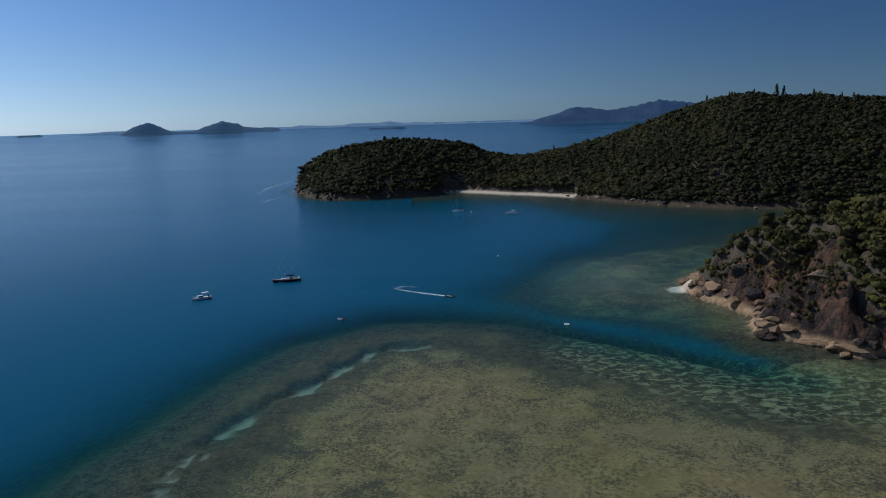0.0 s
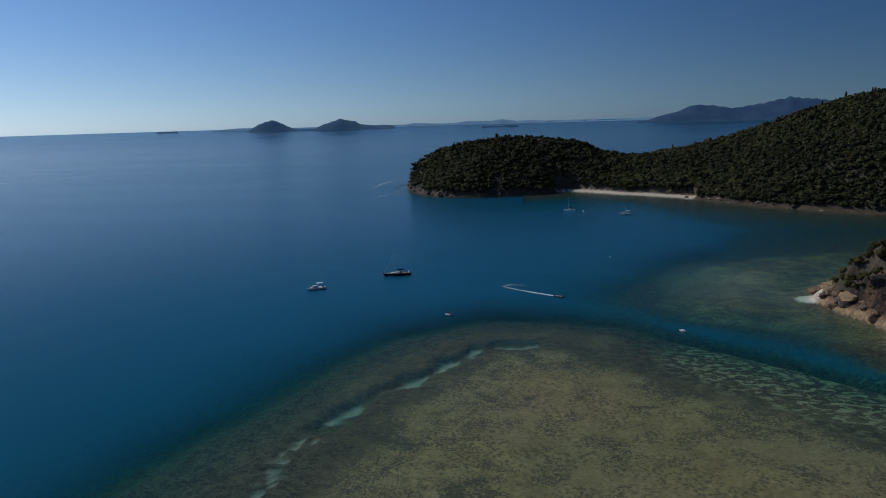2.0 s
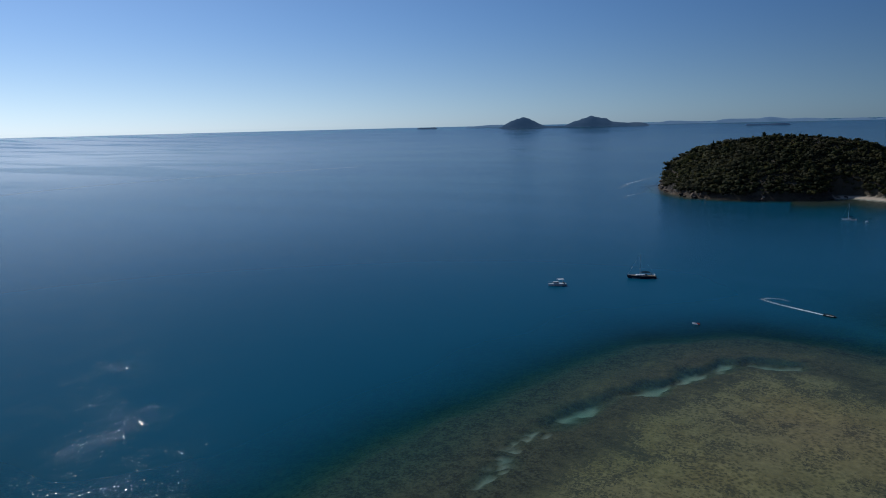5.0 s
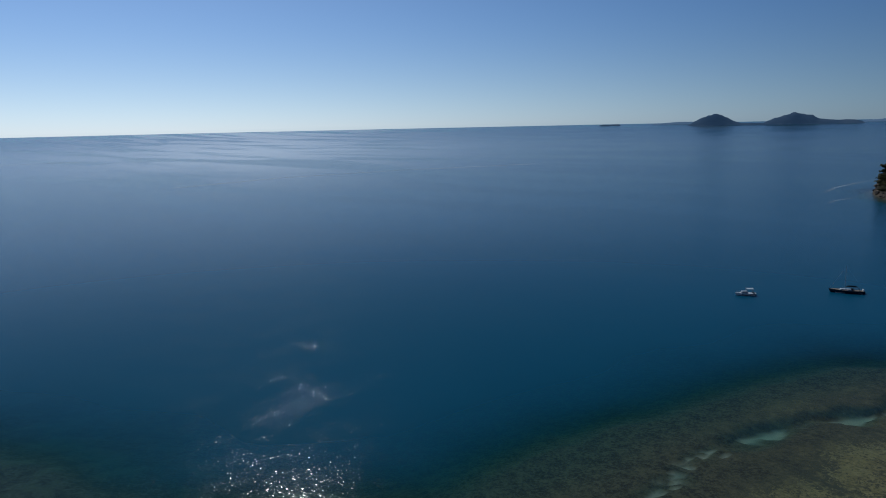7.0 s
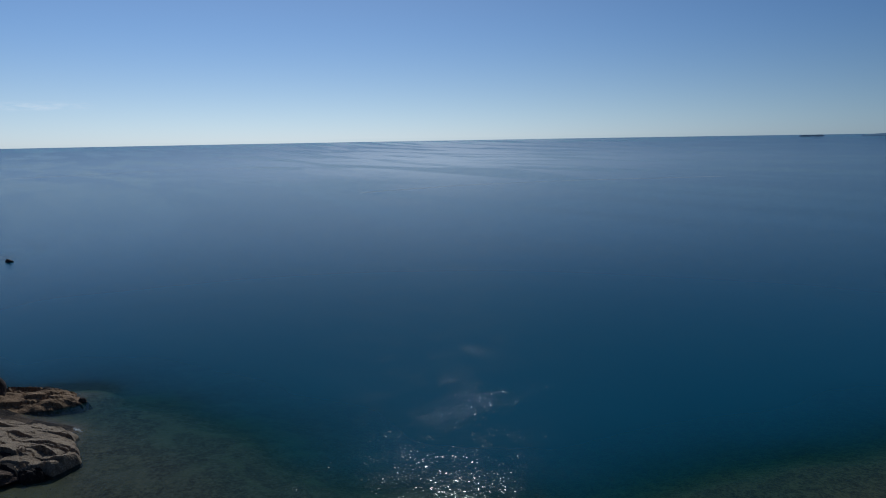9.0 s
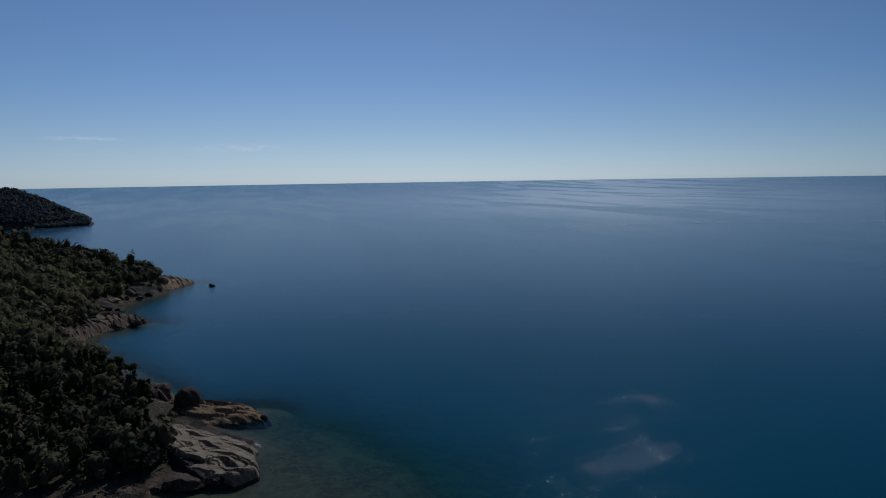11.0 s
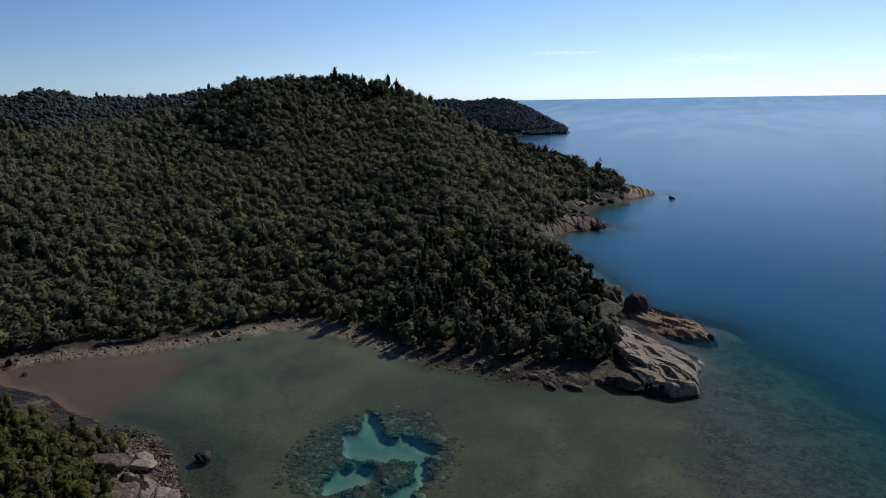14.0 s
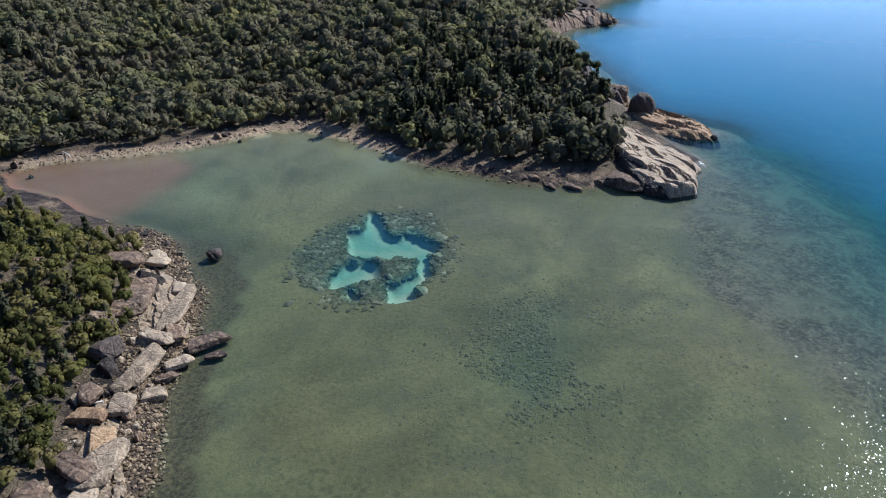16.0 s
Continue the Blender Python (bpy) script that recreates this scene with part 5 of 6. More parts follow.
# dark pines along the crest of the hill and down its seaward spur
for k in range(46):
    f = tr.random()
    x, y = (-596 + 22 * (f - 0.5) + tr.uniform(-8, 8), -322 + 108 * f) if k < 34 else (-563 + tr.uniform(-9, 9), -190 + 145 * f)
    tree("hoop_pine", tr.choice(PINES), x, y, tr.uniform(0.45, 0.8), "dark slender hoop pine on the hill's crest", "hoop pines on the crest", tr.uniform(0, 360))
for x, y, k in [(366, 772, 1.7), (372, 769, 1.5), (398, 756, 1.1), (300, 797, 1.0), (322, 789, 0.9), (345, 780, 0.9), (430, 738, 0.9), (136, 842, 0.9), (-118, 848, 0.9), (-100, 850, 0.8), (420, 742, 0.8), (280, 804, 0.8)]:
    tree("hoop_pine", tr.choice(PINES), x, y, k * 0.8, "dark hoop pine standing above the ridge forest", "hoop pines above the bay", tr.uniform(0, 360))
for x, y, k in [(-275, -31, 1.3), (-276, -26.5, 1.2), (-280, -34, 1.1), (-284, -37, 1.2), (-271, -30, 0.9)]:
    tree("casuarina", tr.choice(FLAT_TOPS), x, y, k, "small flat-topped casuarina on the rocky slope", "casuarinas on the point", tr.uniform(0, 360))
# dark pines on the spur between the cove and the open sea
for _ in range(230):
    f = tr.random()
    x, y = -205 - 75 * f + tr.uniform(-12, 12), -12 - 75 * tr.random() - 10 * f
    h, g = terrain(np.array([x]), np.array([y]))
    if g["dc"][0] > 6 and g["rock"][0] < 0.5 and math.hypot((x + 247) / 11, (y + 6) / 14) > 1:
        tree("shore_pine", tr.choice(SHORE_PINES), x, y, tr.uniform(0.8, 1.3), "dark slender pine on the spur above the cove", "pines on the spur", tr.uniform(0, 360))
# trees and bushes above the stony shore
for k in range(330):
    x, y = tr.uniform(-150, -46), tr.uniform(-178, -66)
    h, g = terrain(np.array([x]), np.array([y]))
    d_line = float(line_distance(np.array([x]), np.array([y]), COAST_COVE[26:])[0][0])
    if g["dc"][0] < (13 if x > -125 else 8) or d_line > 46 or g["rock"][0] > 0.5:
        continue
    if tr.random() < 0.36:
        tree("shore_pine", tr.choice(SHORE_PINES), x, y, tr.uniform(0.5, 0.95), "small dark pine above the stony shore", "pines above the stony shore", tr.uniform(0, 360))
    else:
        tree("shore_bush", tr.choice(SHORE_BUSHES), x, y, tr.uniform(0.5, 1.0), "olive green bushy tree above the stony shore", "bushes above the stony shore", tr.uniform(0, 360))

# a bleached log on the strand
rng = np.random.default_rng(3)
DRIFT = Nodes("bleached_wood")
DRIFT = DRIFT.principled(DRIFT.mix(DRIFT.noise(DRIFT.where(), 2.0, 4), (0.45, 0.40, 0.34), (0.7, 0.66, 0.6)), 0.8)
for x, y, length, turn in [(-167, -176, 5.5, 150), (-73, -78, 3.2, 30)]:
    log = new("driftwood_log", stem_mesh("driftwood_log", rng, length, 0.22, 2, 0.8, 1.2))
    log.data.materials.clear()
    log.data.materials.append(DRIFT)
    log.matrix_world = pose(x, y, float(terrain(np.array([x]), np.array([y]))[0][0]) + 0.45, 86, 0, turn)
    tagged(log, "bleached driftwood log lying on the shore", "log", "driftwood")

# ---- land far off ----
def island(name, label, coast, crest, gap, material, power=0.75, base=0.0, seed=0):
    """An island of its own: a net of heights between its coast and its crest line."""
    c = np.array(coast, float)
    x0, y0 = c.min(0) - gap
    x1, y1 = c.max(0) + gap
    gx, gy = np.meshgrid(np.arange(x0, x1 + gap, gap), np.arange(y0, y1 + gap, gap))

    def height(x, y):
        d = signed(x, y, coast)
        r, z = line_distance(x, y, crest)
        share = np.clip(d, 0, None) / (np.clip(d, 0, None) + r + 1e-6)
        return np.where(d > 0, base + (z - base) * share ** power * (1 + 0.12 * fractal(x, y, 12 * gap, seed, 4) * (1 - share)), base - 4), d

    h, d = height(gx, gy)
    ob = sheet(name, gx, gy, h, {"rock": 1 - ramp(d, 0, 9), "sand": 0 * h, "mud": 0 * h, "coral": 0 * h, "wet": 0 * h}, d > -gap, material)
    return tagged(ob, label, "island", kind="structure"), height


FAR_CAPE = [(-1500, -206), (-1478, -208), (-1424, -258), (-1402, -335), (-1396, -400), (-1410, -520), (-1500, -640), (-1720, -520), (-1680, -330), (-1580, -220)]
FAR_CREST = [(-1491, -213, 2), (-1513, -235, 12), (-1528, -268, 32), (-1531, -306, 51), (-1528, -343, 66), (-1520, -379, 70), (-1513, -403, 67), (-1503, -439, 65), (-1492, -474, 70), (-1482, -504, 68)]
cape, cape_height = island("far_headland", "dark wooded headland far along the coast", FAR_CAPE, FAR_CREST, 10, GROUND, 0.7, 0.0, 5)
rng = np.random.default_rng(14)
x, y = scatter(rng, -1600, -1380, -580, -205, 4.6)
z, d = cape_height(x, y)
x, y, z = x[d > 7], y[d > 7], z[d > 7]
radius = rng.uniform(2.6, 5.2, len(x))
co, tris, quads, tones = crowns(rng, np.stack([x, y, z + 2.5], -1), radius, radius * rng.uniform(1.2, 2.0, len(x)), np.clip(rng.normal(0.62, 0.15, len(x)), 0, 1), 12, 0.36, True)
tagged(new("headland_woods", mesh_of("headland_woods", co, tris, quads, tones, [CAPE_HAZE_LEAF])), "woods covering the far headland, with haze in their leaf colour", "forest", kind="stuff")
for k in range(9):
    f = tr.random()
    x, y = -1522 + 20 * f + tr.uniform(-6, 6), -330 - 150 * f
    tree("hoop_pine", tr.choice(PINES), x, y, tr.uniform(0.6, 0.8), "dark pine on the far headland's ridge", "pines on the far headland", 0, float(cape_height(np.array([x]), np.array([y]))[0][0]))

def painted_haze_material(name, dark, light, glow):
    """Land miles off: the bright air's haze is painted in as colour and glow."""
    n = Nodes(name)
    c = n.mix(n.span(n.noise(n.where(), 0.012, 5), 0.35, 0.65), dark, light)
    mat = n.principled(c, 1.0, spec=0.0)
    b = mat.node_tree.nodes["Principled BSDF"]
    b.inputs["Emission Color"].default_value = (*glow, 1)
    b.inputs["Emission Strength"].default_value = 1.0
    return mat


HAZE = painted_haze_material("hazy_far_land", (0.040, 0.060, 0.092), (0.068, 0.088, 0.118), (0.018, 0.034, 0.060))
MOUNTAIN = painted_haze_material("hazy_mountains", (0.026, 0.040, 0.066), (0.048, 0.064, 0.090), (0.012, 0.024, 0.050))
FAINT = painted_haze_material("fainter_far_land", (0.09, 0.125, 0.18), (0.115, 0.15, 0.205), (0.045, 0.078, 0.125))


def skyline(name, label, away, outline, material, seed, deep=60):
    """A far island by its skyline: rows of turn to the left and rise over the horizon's line, in degrees, at a distance."""
    base = float(far_rise(np.array([away]), np.array([0.0]))[0])
    crest = [(-away * math.sin(radians(a)), away * math.cos(radians(a)), max(80 + away * math.tan(radians(e)), base + 2)) for a, e in outline]
    near = [(p[0] * (1 - deep / away), p[1] * (1 - deep / away)) for p in crest]
    back = [(p[0] * (1 + deep / away), p[1] * (1 + deep / away)) for p in crest][::-1]
    coast = near + back
    return island(name, label, coast, crest, 14, material, 0.8, base, seed)[0]


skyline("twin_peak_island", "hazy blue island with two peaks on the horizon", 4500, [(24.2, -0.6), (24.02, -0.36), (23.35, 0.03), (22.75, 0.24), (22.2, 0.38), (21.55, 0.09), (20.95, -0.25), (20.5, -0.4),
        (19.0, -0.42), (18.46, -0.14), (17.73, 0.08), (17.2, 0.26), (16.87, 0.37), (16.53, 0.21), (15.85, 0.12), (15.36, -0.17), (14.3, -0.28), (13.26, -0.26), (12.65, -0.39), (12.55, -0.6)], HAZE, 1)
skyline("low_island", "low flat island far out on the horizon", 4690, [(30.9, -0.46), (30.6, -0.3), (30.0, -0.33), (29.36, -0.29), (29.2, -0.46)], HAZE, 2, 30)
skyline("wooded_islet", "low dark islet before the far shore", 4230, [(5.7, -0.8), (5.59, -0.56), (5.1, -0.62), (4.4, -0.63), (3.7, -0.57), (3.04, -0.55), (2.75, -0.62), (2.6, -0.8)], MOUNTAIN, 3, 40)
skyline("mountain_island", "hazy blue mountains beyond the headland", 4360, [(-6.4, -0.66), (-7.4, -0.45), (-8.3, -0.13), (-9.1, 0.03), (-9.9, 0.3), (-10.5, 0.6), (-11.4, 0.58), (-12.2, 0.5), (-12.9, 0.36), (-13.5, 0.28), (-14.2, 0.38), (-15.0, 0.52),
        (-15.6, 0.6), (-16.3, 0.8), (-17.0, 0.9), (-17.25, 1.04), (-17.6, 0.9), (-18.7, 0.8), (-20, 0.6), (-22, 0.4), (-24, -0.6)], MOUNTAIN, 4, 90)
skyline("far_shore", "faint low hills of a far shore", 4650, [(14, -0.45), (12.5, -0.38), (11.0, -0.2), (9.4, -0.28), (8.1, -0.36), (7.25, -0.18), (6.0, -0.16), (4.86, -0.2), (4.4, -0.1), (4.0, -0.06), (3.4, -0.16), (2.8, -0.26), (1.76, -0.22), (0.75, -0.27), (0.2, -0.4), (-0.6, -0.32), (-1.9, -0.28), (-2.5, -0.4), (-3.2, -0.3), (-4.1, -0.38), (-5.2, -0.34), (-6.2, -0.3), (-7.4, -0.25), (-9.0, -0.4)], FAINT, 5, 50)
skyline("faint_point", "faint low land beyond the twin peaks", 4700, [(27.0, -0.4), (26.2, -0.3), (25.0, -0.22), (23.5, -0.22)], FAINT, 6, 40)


# thin clouds low over the sea, their sunlit brightness put in as emission
CLOUD = Nodes("thin_cloud_glow")
veil = CLOUD.math("MULTIPLY", CLOUD.attr("veil"), CLOUD.span(CLOUD.noise(CLOUD.scaled(CLOUD.where(), (1, 1, 5)), 0.012, 5, 0.6), 0.35, 0.7))
cloud_mix = CLOUD.add("ShaderNodeMixShader", Fac=CLOUD.math("MULTIPLY", veil, 0.55))
CLOUD.put(CLOUD.add("ShaderNodeBsdfTransparent").outputs[0], cloud_mix.inputs[1])
CLOUD.put(CLOUD.add("ShaderNodeEmission", Color=(0.80, 0.82, 0.86, 1), Strength=1.15).outputs[0], cloud_mix.inputs[2])
CLOUD = CLOUD.finish(cloud_mix.outputs[0])
for a0, a1, e0, e1 in [(101.2, 95.4, 3.05, 3.5), (91.4, 83.2, 2.2, 3.0)]:
    ga, ge = np.meshgrid(np.linspace(a0, a1, 25), np.linspace(e0, e1, 9))
    ua, ue = (ga - a0) / (a1 - a0), (ge - e0) / (e1 - e0)
    co = np.stack([-4700 * np.sin(np.radians(ga)), 4700 * np.cos(np.radians(ga)), 78 + 4700 * np.tan(np.radians(ge))], -1).reshape(-1, 3)
    q = np.arange(25 * 9).reshape(9, 25)
    quads = np.stack([q[:-1, :-1], q[:-1, 1:], q[1:, 1:], q[1:, :-1]], -1).reshape(-1, 4)
    veil_at = np.sin(np.pi * ua) * np.sin(np.pi * ue) ** 1.5
    tagged(new("backdrop_cloud", mesh_of("backdrop_cloud", co, np.zeros((0, 3), int), quads, {"veil": veil_at}, [CLOUD])), "thin white streak of cloud low over the horizon", "cloud", kind="structure")


# ---- boats ----
def paint(name, colour, rough=0.35, metal=0.0):
    n = Nodes(name)
    wear = n.noise(n.where(), 1.5, 4)
    return n.principled(n.mix(n.span(wear, 0.35, 0.75, 0.0, 0.25), colour, tuple(c * 0.7 for c in colour)), rough, None, metal)


WHITE, NAVY, BLACK = paint("white_gelcoat", (0.78, 0.78, 0.76)), paint("navy_hull", (0.012, 0.016, 0.03), 0.2), paint("black_canvas", (0.012, 0.012, 0.014), 0.9)
TEAK, ALLOY, PANE, RED = paint("teak_deck", (0.36, 0.27, 0.18), 0.7), paint("mast_alloy", (0.6, 0.61, 0.62), 0.35, 0.6), paint("dark_window", (0.015, 0.018, 0.02), 0.08), paint("red_rubber", (0.55, 0.03, 0.03), 0.5)


def hull_data(length, beam, side, draught, mat, fine=2.0, stern=0.8):
    """A hull from stern (-x) to bow (+x): keel, bilge, waterline, sheer; and the deck's outline."""
    co, quads, n = [], [], 16
    for k in range(n + 1):
        f = k / n
        half = beam / 2 * (stern + (1 - stern) * min(1, f / 0.35)) * (1 - max(0, (f - 0.4) / 0.6) ** fine)
        half = max(half, 0.02)
        x = length * (f - 0.5)
        up = side * (1 + 0.35 * f * f)
        low = draught * (1 - max(0, (f - 0.55) / 0.45) ** 2)
        rake = 0.06 * length * max(0, (f - 0.8) / 0.2)
        for y, z, r in ((-half, up, rake), (-half * 0.96, 0.35 * up, rake * 0.5), (-half * 0.75, -0.35 * low, 0), (0, -low, -rake * 0.5), (half * 0.75, -0.35 * low, 0), (half * 0.96, 0.35 * up, rake * 0.5), (half, up, rake)):
            co.append((x + r, y, z))
    for k in range(n):
        for i in range(6):
            a = k * 7 + i
            quads.append((a, a + 1, a + 8, a + 7))
    quads.append((0, 1, 5, 6))
    quads.append((1, 2, 4, 5))
    deck = [(co[k * 7][0], co[k * 7][1], co[k * 7][2] - 0.03) for k in range(n + 1)] + [(co[k * 7 + 6][0], co[k * 7 + 6][1], co[k * 7 + 6][2] - 0.03) for k in range(n + 1)]
    dq = [(k, k + 1, n + 1 + k + 1, n + 1 + k) for k in range(n)]
    none = np.zeros((0, 3), int)
    return mesh_of("hull", np.array(co), none, np.array(quads), {}, [mat]), mesh_of("deck", np.array(deck), none, np.array(dq), {}, [TEAK if mat is NAVY else WHITE])


def box_data(name, size, mat, taper=1.0, bevel=0.08):
    bm = bmesh.new()
    bmesh.ops.create_cube(bm, size=1)
    for v in bm.verts:
        k = taper if v.co.z > 0 else 1.0
        v.co = (v.co.x * size[0] * k, v.co.y * size[1] * k, v.co.z * size[2])
    bmesh.ops.bevel(bm, geom=bm.edges[:], offset=min(bevel, min(size) * 0.3), segments=2, affect="EDGES")
    me = bpy.data.meshes.new(name)
    bm.to_mesh(me)
    bm.free()
    me.materials.append(mat)
    return me


def rod_data(name, a, b, r, mat, r2=None):
    bm = bmesh.new()
    a, b = Vector(a), Vector(b)
    m = Matrix.Translation((a + b) / 2) @ (b - a).to_track_quat("Z", "Y").to_matrix().to_4x4()
    bmesh.ops.create_cone(bm, cap_ends=True, segments=8, radius1=r, radius2=r if r2 is None else r2, depth=(b - a).length, matrix=m)
    me = bpy.data.meshes.new(name)
    bm.to_mesh(me)
    bm.free()
    me.materials.append(mat)
    return me


def at(ob, x, y, z, rx=0, ry=0, rz=0):
    ob.matrix_local = pose(x, y, z, rx, ry, rz)
    return ob


def boat(name, label, x, y, turn):
    base = new(name)
    base.matrix_world = pose(x, y, 0, 0, 0, turn)
    return tagged(base, label, "boat")


def sailing_yacht(name, label, x, y, turn, length, mast, mat):
    b = boat(name, label, x, y, turn)
    beam, side = length * 0.29, length * 0.085
    hull, deck = hull_data(length, beam, side, length * 0.05, mat, 2.1)
    h = part("hull", hull, b)
    at(part("boot_stripe", box_data("boot_stripe", (length * 0.8, beam * 0.8, 0.1), WHITE), h), -0.4, 0, 0.12)
    part("deck", deck, b)
    roof = at(part("coachroof", box_data("coachroof", (length * 0.36, beam * 0.5, 0.5), WHITE, 0.85), b), length * 0.06, 0, side + 0.32)
    for side_y in (-1, 1):
        for k in range(3):
            at(part("window", box_data("window", (length * 0.07, 0.05, 0.18), PANE), roof), -length * 0.1 + k * length * 0.1, side_y * beam * 0.238, 0.02)
    at(part("cockpit", box_data("cockpit", (length * 0.22, beam * 0.5, 0.14), TEAK), b), -length * 0.29, 0, side + 0.1)
    for side_y in (-1, 1):
        at(part("wheel", rod_data("wheel", (-0.04, 0, 0), (0.04, 0, 0), 0.45, BLACK), b), -length * 0.33, side_y * beam * 0.16, side + 0.75)
    at(part("sprayhood", box_data("sprayhood", (length * 0.08, beam * 0.46, 0.7), BLACK, 0.75), b), -length * 0.135, 0, side + 0.6)
    top = (length * 0.08, 0, mast)
    m = part("mast", rod_data("mast", (length * 0.08, 0, side), top, 0.13, ALLOY, 0.08), b)
    for k in (0.38, 0.66):
        part("spreader", rod_data("spreader", (length * 0.08, -beam * 0.3, mast * k), (length * 0.08, beam * 0.3, mast * k), 0.04, ALLOY), m)
    boom = part("boom", rod_data("boom", (length * 0.08, 0, side + 1.5), (-length * 0.31, 0, side + 1.6), 0.1, ALLOY), b)
    at(part("sail_cover", box_data("sail_cover", (length * 0.37, 0.42, 0.6), BLACK, 0.6), boom), -length * 0.12, 0, side + 1.9)
    part("forestay", rod_data("forestay", (length * 0.53, 0, side * 1.3), top, 0.03, WHITE), b, "furled white headsail on its stay")
    part("backstay", rod_data("backstay", (-length * 0.49, 0, side), top, 0.012, ALLOY), b)
    for side_y in (-1, 1):
        part("shroud", rod_data("shroud", (length * 0.06, side_y * beam * 0.47, side), (length * 0.08, 0, mast * 0.97), 0.012, ALLOY), b)
        part("rail", rod_data("rail", (-length * 0.46, side_y * beam * 0.42, side + 0.6), (length * 0.2, side_y * beam * 0.47, side + 0.75), 0.025, ALLOY), b)
    at(part("stern_arch", box_data("stern_arch", (0.5, beam * 0.7, 0.7), WHITE, 0.8), b), -length * 0.45, 0, side + 0.45)
    return b


def motor_cruiser(name, label, x, y, turn, length, mast=3.0):
    b = boat(name, label, x, y, turn)
    beam, side = length * 0.33, length * 0.1
    hull, deck = hull_data(length, beam, side, length * 0.05, WHITE, 2.4, 0.92)
    h = part("hull", hull, b)
    at(part("rubbing_strake", box_data("rubbing_strake", (length * 0.72, beam * 0.99, 0.1), BLACK), h), -length * 0.12, 0, side * 0.72)
    part("deck", deck, b)
    cabin = at(part("cabin", box_data("cabin", (length * 0.34, beam * 0.66, 0.95), WHITE, 0.82), b), length * 0.08, 0, side + 0.55)
    at(part("windscreen", box_data("windscreen", (0.12, beam * 0.55, 0.5), PANE), cabin), length * 0.16, 0, 0.15, 0, -22, 0)
    for side_y in (-1, 1):
        at(part("side_window", box_data("side_window", (length * 0.22, 0.06, 0.36), PANE), cabin), 0, side_y * beam * 0.31, 0.16, side_y * -7, 0, 0)
    roof = at(part("hardtop", box_data("hardtop", (length * 0.34, beam * 0.8, 0.14), WHITE), b), -length * 0.2, 0, side + 2.1)
    for px in (-length * 0.15, length * 0.14):
        for side_y in (-1, 1):
            part("post", rod_data("post", (px, side_y * beam * 0.34, -1.95), (px, side_y * beam * 0.36, 0), 0.05, ALLOY), roof)
    at(part("cockpit_seat", box_data("cockpit_seat", (0.6, beam * 0.6, 0.5), BLACK), b), -length * 0.38, 0, side + 0.25)
    part("mast", rod_data("mast", (length * 0.02, 0, side + 1.0), (length * 0.02, 0, side + 1.0 + mast), 0.05, ALLOY), b)
    for side_y in (-1, 1):
        part("bow_rail", rod_data("bow_rail", (length * 0.05, side_y * beam * 0.46, side + 0.8), (length * 0.5, side_y * 0.12, side * 1.3 + 0.7), 0.03, ALLOY), b)
    return b


def dinghy(name, label, x, y, turn, length, tube, motor=True):
    b = boat(name, label, x, y, turn)
    w = length * 0.42
    for side_y in (-1, 1):
        part("side_tube", rod_data("side_tube", (-length / 2, side_y * w / 2, 0.2), (length * 0.3, side_y * w / 2, 0.26), 0.22, tube), b)
        part("bow_tube", rod_data("bow_tube", (length * 0.28, side_y * w / 2, 0.26), (length * 0.52, 0, 0.36), 0.21, tube, 0.18), b)
    at(part("floor", box_data("floor", (length * 0.8, w * 0.8, 0.12), WHITE), b), -0.1, 0, 0.1)
    at(part("bench", box_data("bench", (0.3, w * 0.85, 0.1), TEAK), b), 0, 0, 0.4)
    if motor:
        at(part("outboard_motor", box_data("outboard_motor", (0.35, 0.3, 0.7), BLACK, 0.7), b), -length / 2 - 0.1, 0, 0.5)
    return b


sailing_yacht("sailing_yacht", "long dark-hulled sailing yacht with a pale deck at anchor", -80.5, 350.5, 200, 13.6, 12, NAVY)
motor_cruiser("motor_cruiser", "white motor cruiser with a white hardtop at anchor", -113.8, 318.6, 217, 8.6, 1.8)
sailing_yacht("sailing_yacht", "small white sailing boat anchored off the beach", 14.2, 604, 175, 9.5, 12.5, WHITE)
motor_cruiser("motor_cruiser", "white cabin cruiser with a short mast off the beach", 58, 577, 185, 9.5, 4.5)
dinghy("tender", "small white and red inflatable tender on a mooring", -43, 277, 165, 2.4, WHITE)
at(part("fender", rod_data("fender", (-0.5, 0, 0), (0.5, 0, 0), 0.3, RED), bpy.data.objects["tender"]), -1.2, 0.2, 0.5)
dinghy("dinghy", "small white dinghy lying in the channel", 47.2, 260.4, 300, 2.3, WHITE)
dinghy("speedboat", "small dark speedboat drawing a white wake", 2.6, 309.2, -32, 4.6, BLACK)


def mooring_buoy(x, y, size, mat, label):
    bm = bmesh.new()
    bmesh.ops.create_uvsphere(bm, u_segments=16, v_segments=10, radius=size)
    for v in bm.verts:
        v.co.z *= 0.8
    bmesh.ops.create_cone(bm, cap_ends=True, segments=8, radius1=size * 0.12, radius2=size * 0.1, depth=size, matrix=Matrix.Translation((0, 0, size)))
    me = bpy.data.meshes.new("mooring_buoy")
    bm.to_mesh(me)
    bm.free()
    me.materials.append(mat)
    ob = new("mooring_buoy", me)
    ob.location = (x, y, size * 0.25)
    return tagged(ob, label, "buoy", "mooring buoys")


mooring_buoy(25.3, 598, 0.9, WHITE, "white mooring buoy off the beach")
mooring_buoy(32, 400, 0.5, WHITE, "small white mooring buoy in the bay")

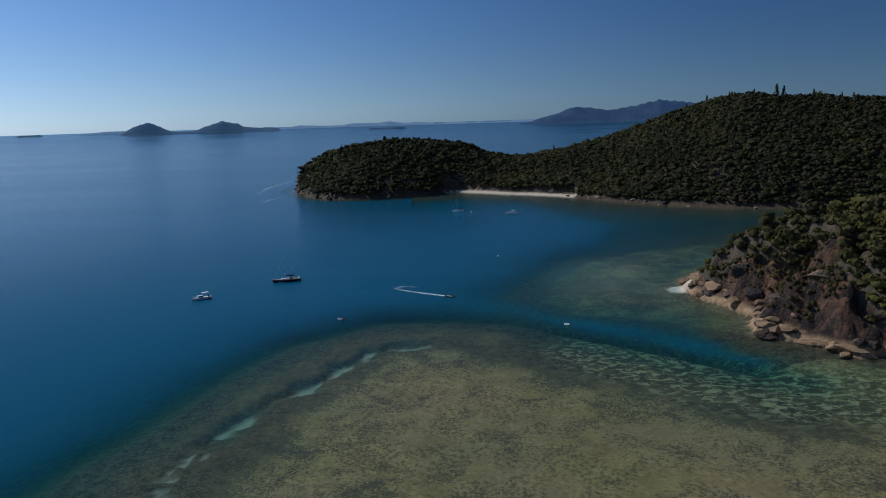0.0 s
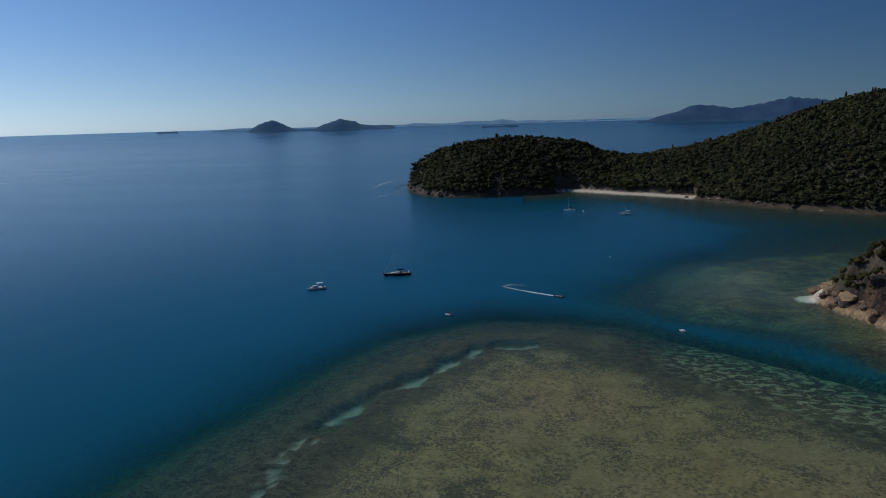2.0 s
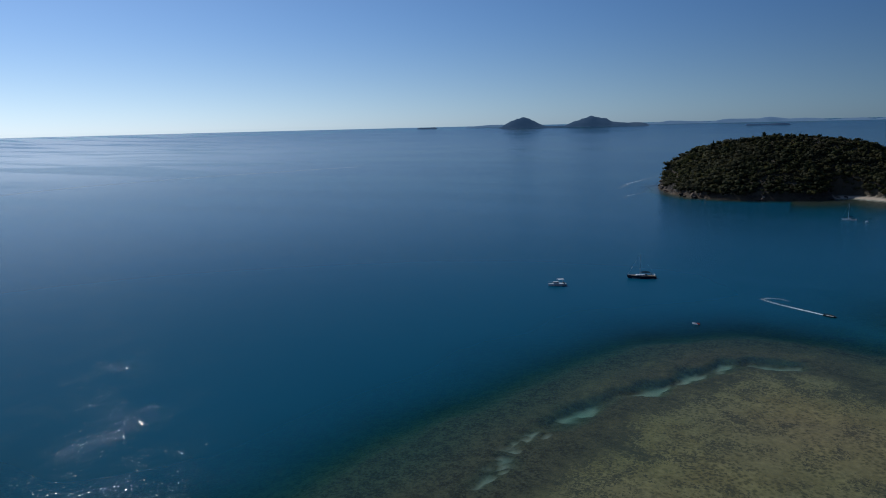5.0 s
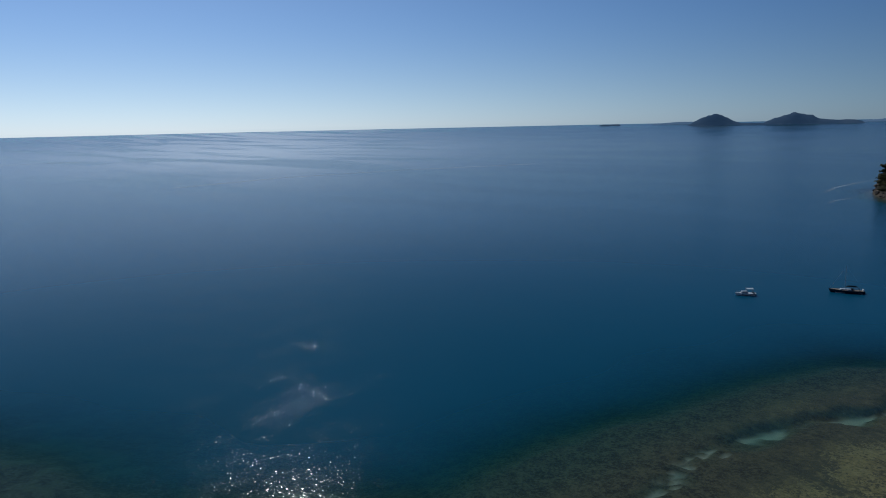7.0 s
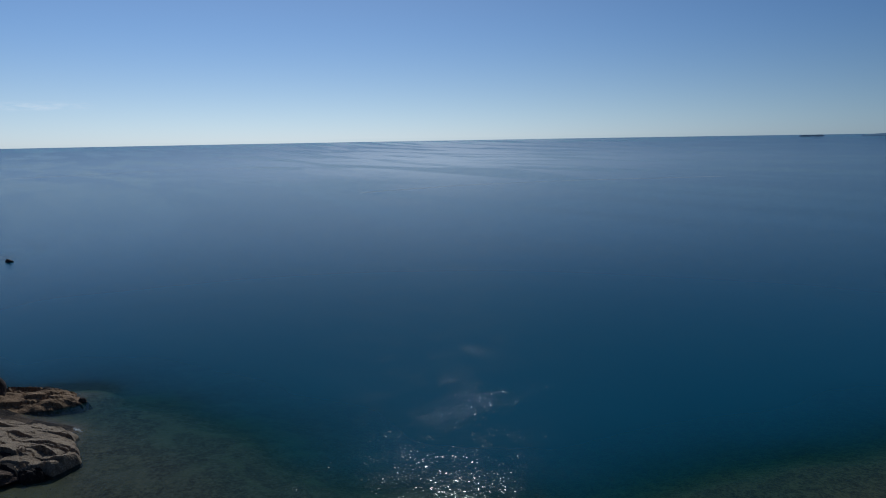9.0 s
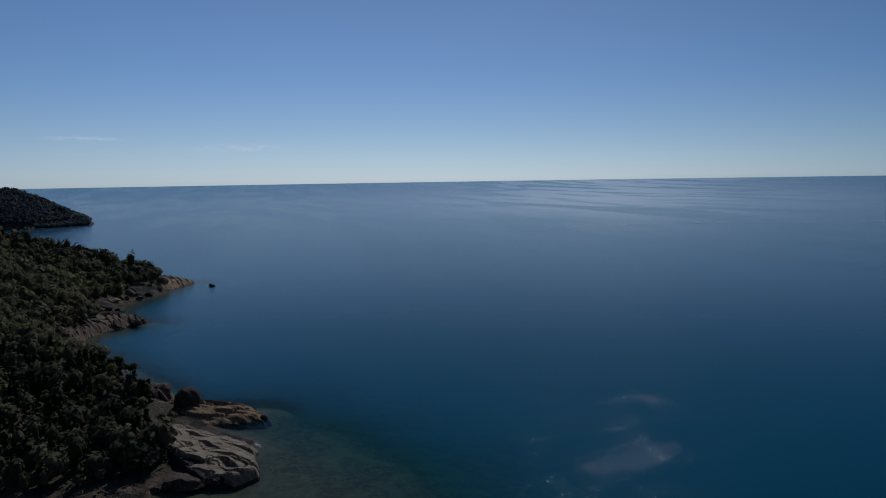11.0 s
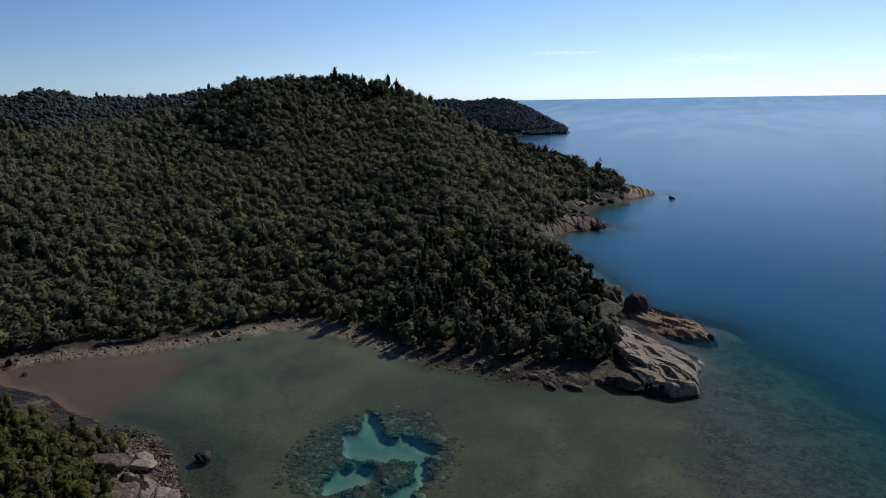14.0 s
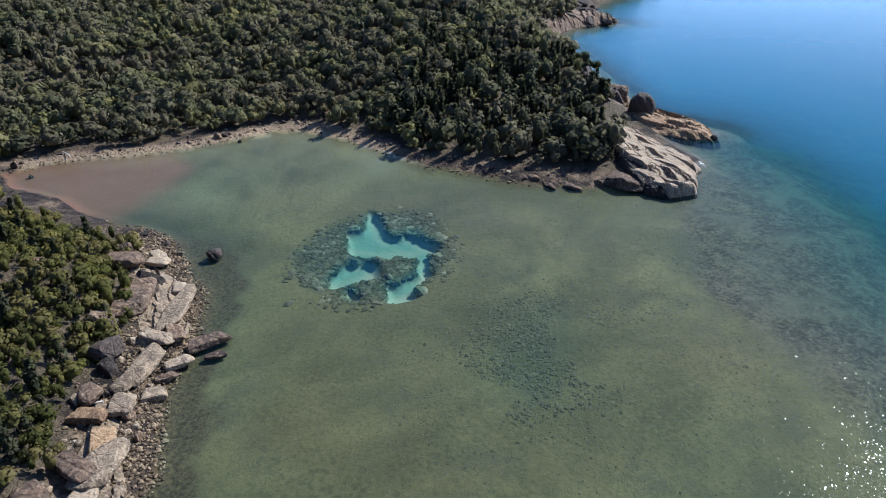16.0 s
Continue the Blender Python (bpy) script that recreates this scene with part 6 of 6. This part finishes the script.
# foam
FOAM = Nodes("sea_foam")
foam_at = FOAM.math("MULTIPLY", FOAM.attr("veil"), FOAM.span(FOAM.noise(FOAM.where(), 1.1, 5, 0.7), 0.36, 0.58))
foam_mix = FOAM.add("ShaderNodeMixShader", Fac=foam_at)
FOAM.put(FOAM.add("ShaderNodeBsdfTransparent").outputs[0], foam_mix.inputs[1])
FOAM.put(FOAM.add("ShaderNodeBsdfDiffuse", Color=(0.8, 0.84, 0.86, 1)).outputs[0], foam_mix.inputs[2])
FOAM = FOAM.finish(foam_mix.outputs[0])


def foam_ribbon(name, label, pts):
    """A strip of foam along a line: x, y, half width, thickness of the foam."""
    co, veil_at, quads = [], [], []
    line = []
    for a, b in zip(pts, pts[1:]):
        for k in range(8):
            f = k / 8
            line.append([p + (q - p) * f for p, q in zip(a, b)])
    line.append(list(pts[-1]))
    for k, (x, y, w, v) in enumerate(line):
        x1, y1 = line[min(k + 1, len(line) - 1)][:2]
        x0, y0 = line[max(k - 1, 0)][:2]
        n = math.hypot(x1 - x0, y1 - y0)
        nx, ny = -(y1 - y0) / n, (x1 - x0) / n
        for u, f in ((-1, 0.0), (-0.5, 0.9), (0, 1.0), (0.5, 0.9), (1, 0.0)):
            co.append((x + nx * w * u, y + ny * w * u, 0.04))
            veil_at.append(v * f)
    for k in range(len(line) - 1):
        for i in range(4):
            quads.append((k * 5 + i, k * 5 + i + 1, k * 5 + i + 6, k * 5 + i + 5))
    ob = new(name, mesh_of(name, np.array(co), np.zeros((0, 3), int), np.array(quads), {"veil": np.array(veil_at)}, [FOAM]))
    return tagged(ob, label, "foam", kind="stuff")


foam_ribbon("wake", "white foaming wake behind the speedboat", [(1.0, 310.2, 0.8, 1.6), (-4, 313.4, 1.1, 1.4), (-10, 317, 1.1, 1.0), (-16, 321, 1.1, 0.75), (-21, 325, 1.2, 0.45), (-23.5, 328, 1.4, 0.35), (-21, 331, 1.2, 0.35), (-16, 331, 1.0, 0.28), (-13, 328, 0.8, 0.12)])
foam_ribbon("surf", "white foam where the swell breaks on the point", [(-216, 12.5, 0.3, 0.1), (-213.5, 13.6, 0.9, 0.6), (-210, 15, 0.4, 0.1)])
foam_ribbon("surf", "white foam where the swell breaks on the point", [(-193, 12.5, 0.3, 0.1), (-190.5, 11.6, 0.8, 0.5), (-188, 9.5, 0.3, 0.1)])
for line in ([(-212, 802, 2.5, 0.1), (-218, 870, 3.5, 0.35), (-214, 935, 3.5, 0.3), (-207, 1000, 2.5, 0.1)], [(-182, 702, 1.5, 0.1), (-184, 735, 2, 0.35), (-176, 765, 2, 0.3), (-168, 775, 1.2, 0.2)]):
    foam_ribbon("foam_line", "faint swirl of foam in the tide race off the cape", line)
for k, line in enumerate([[(-935, 450), (-957, 641), (-916, 849), (-801, 1113)], [(-1907, 6), (-2059, 408), (-2000, 700)]]):
    foam_ribbon("foam_line", "long pale streak of foam on the calm sea", [(x, y, 5.0 + 5 * k, 0.6) for x, y in line])
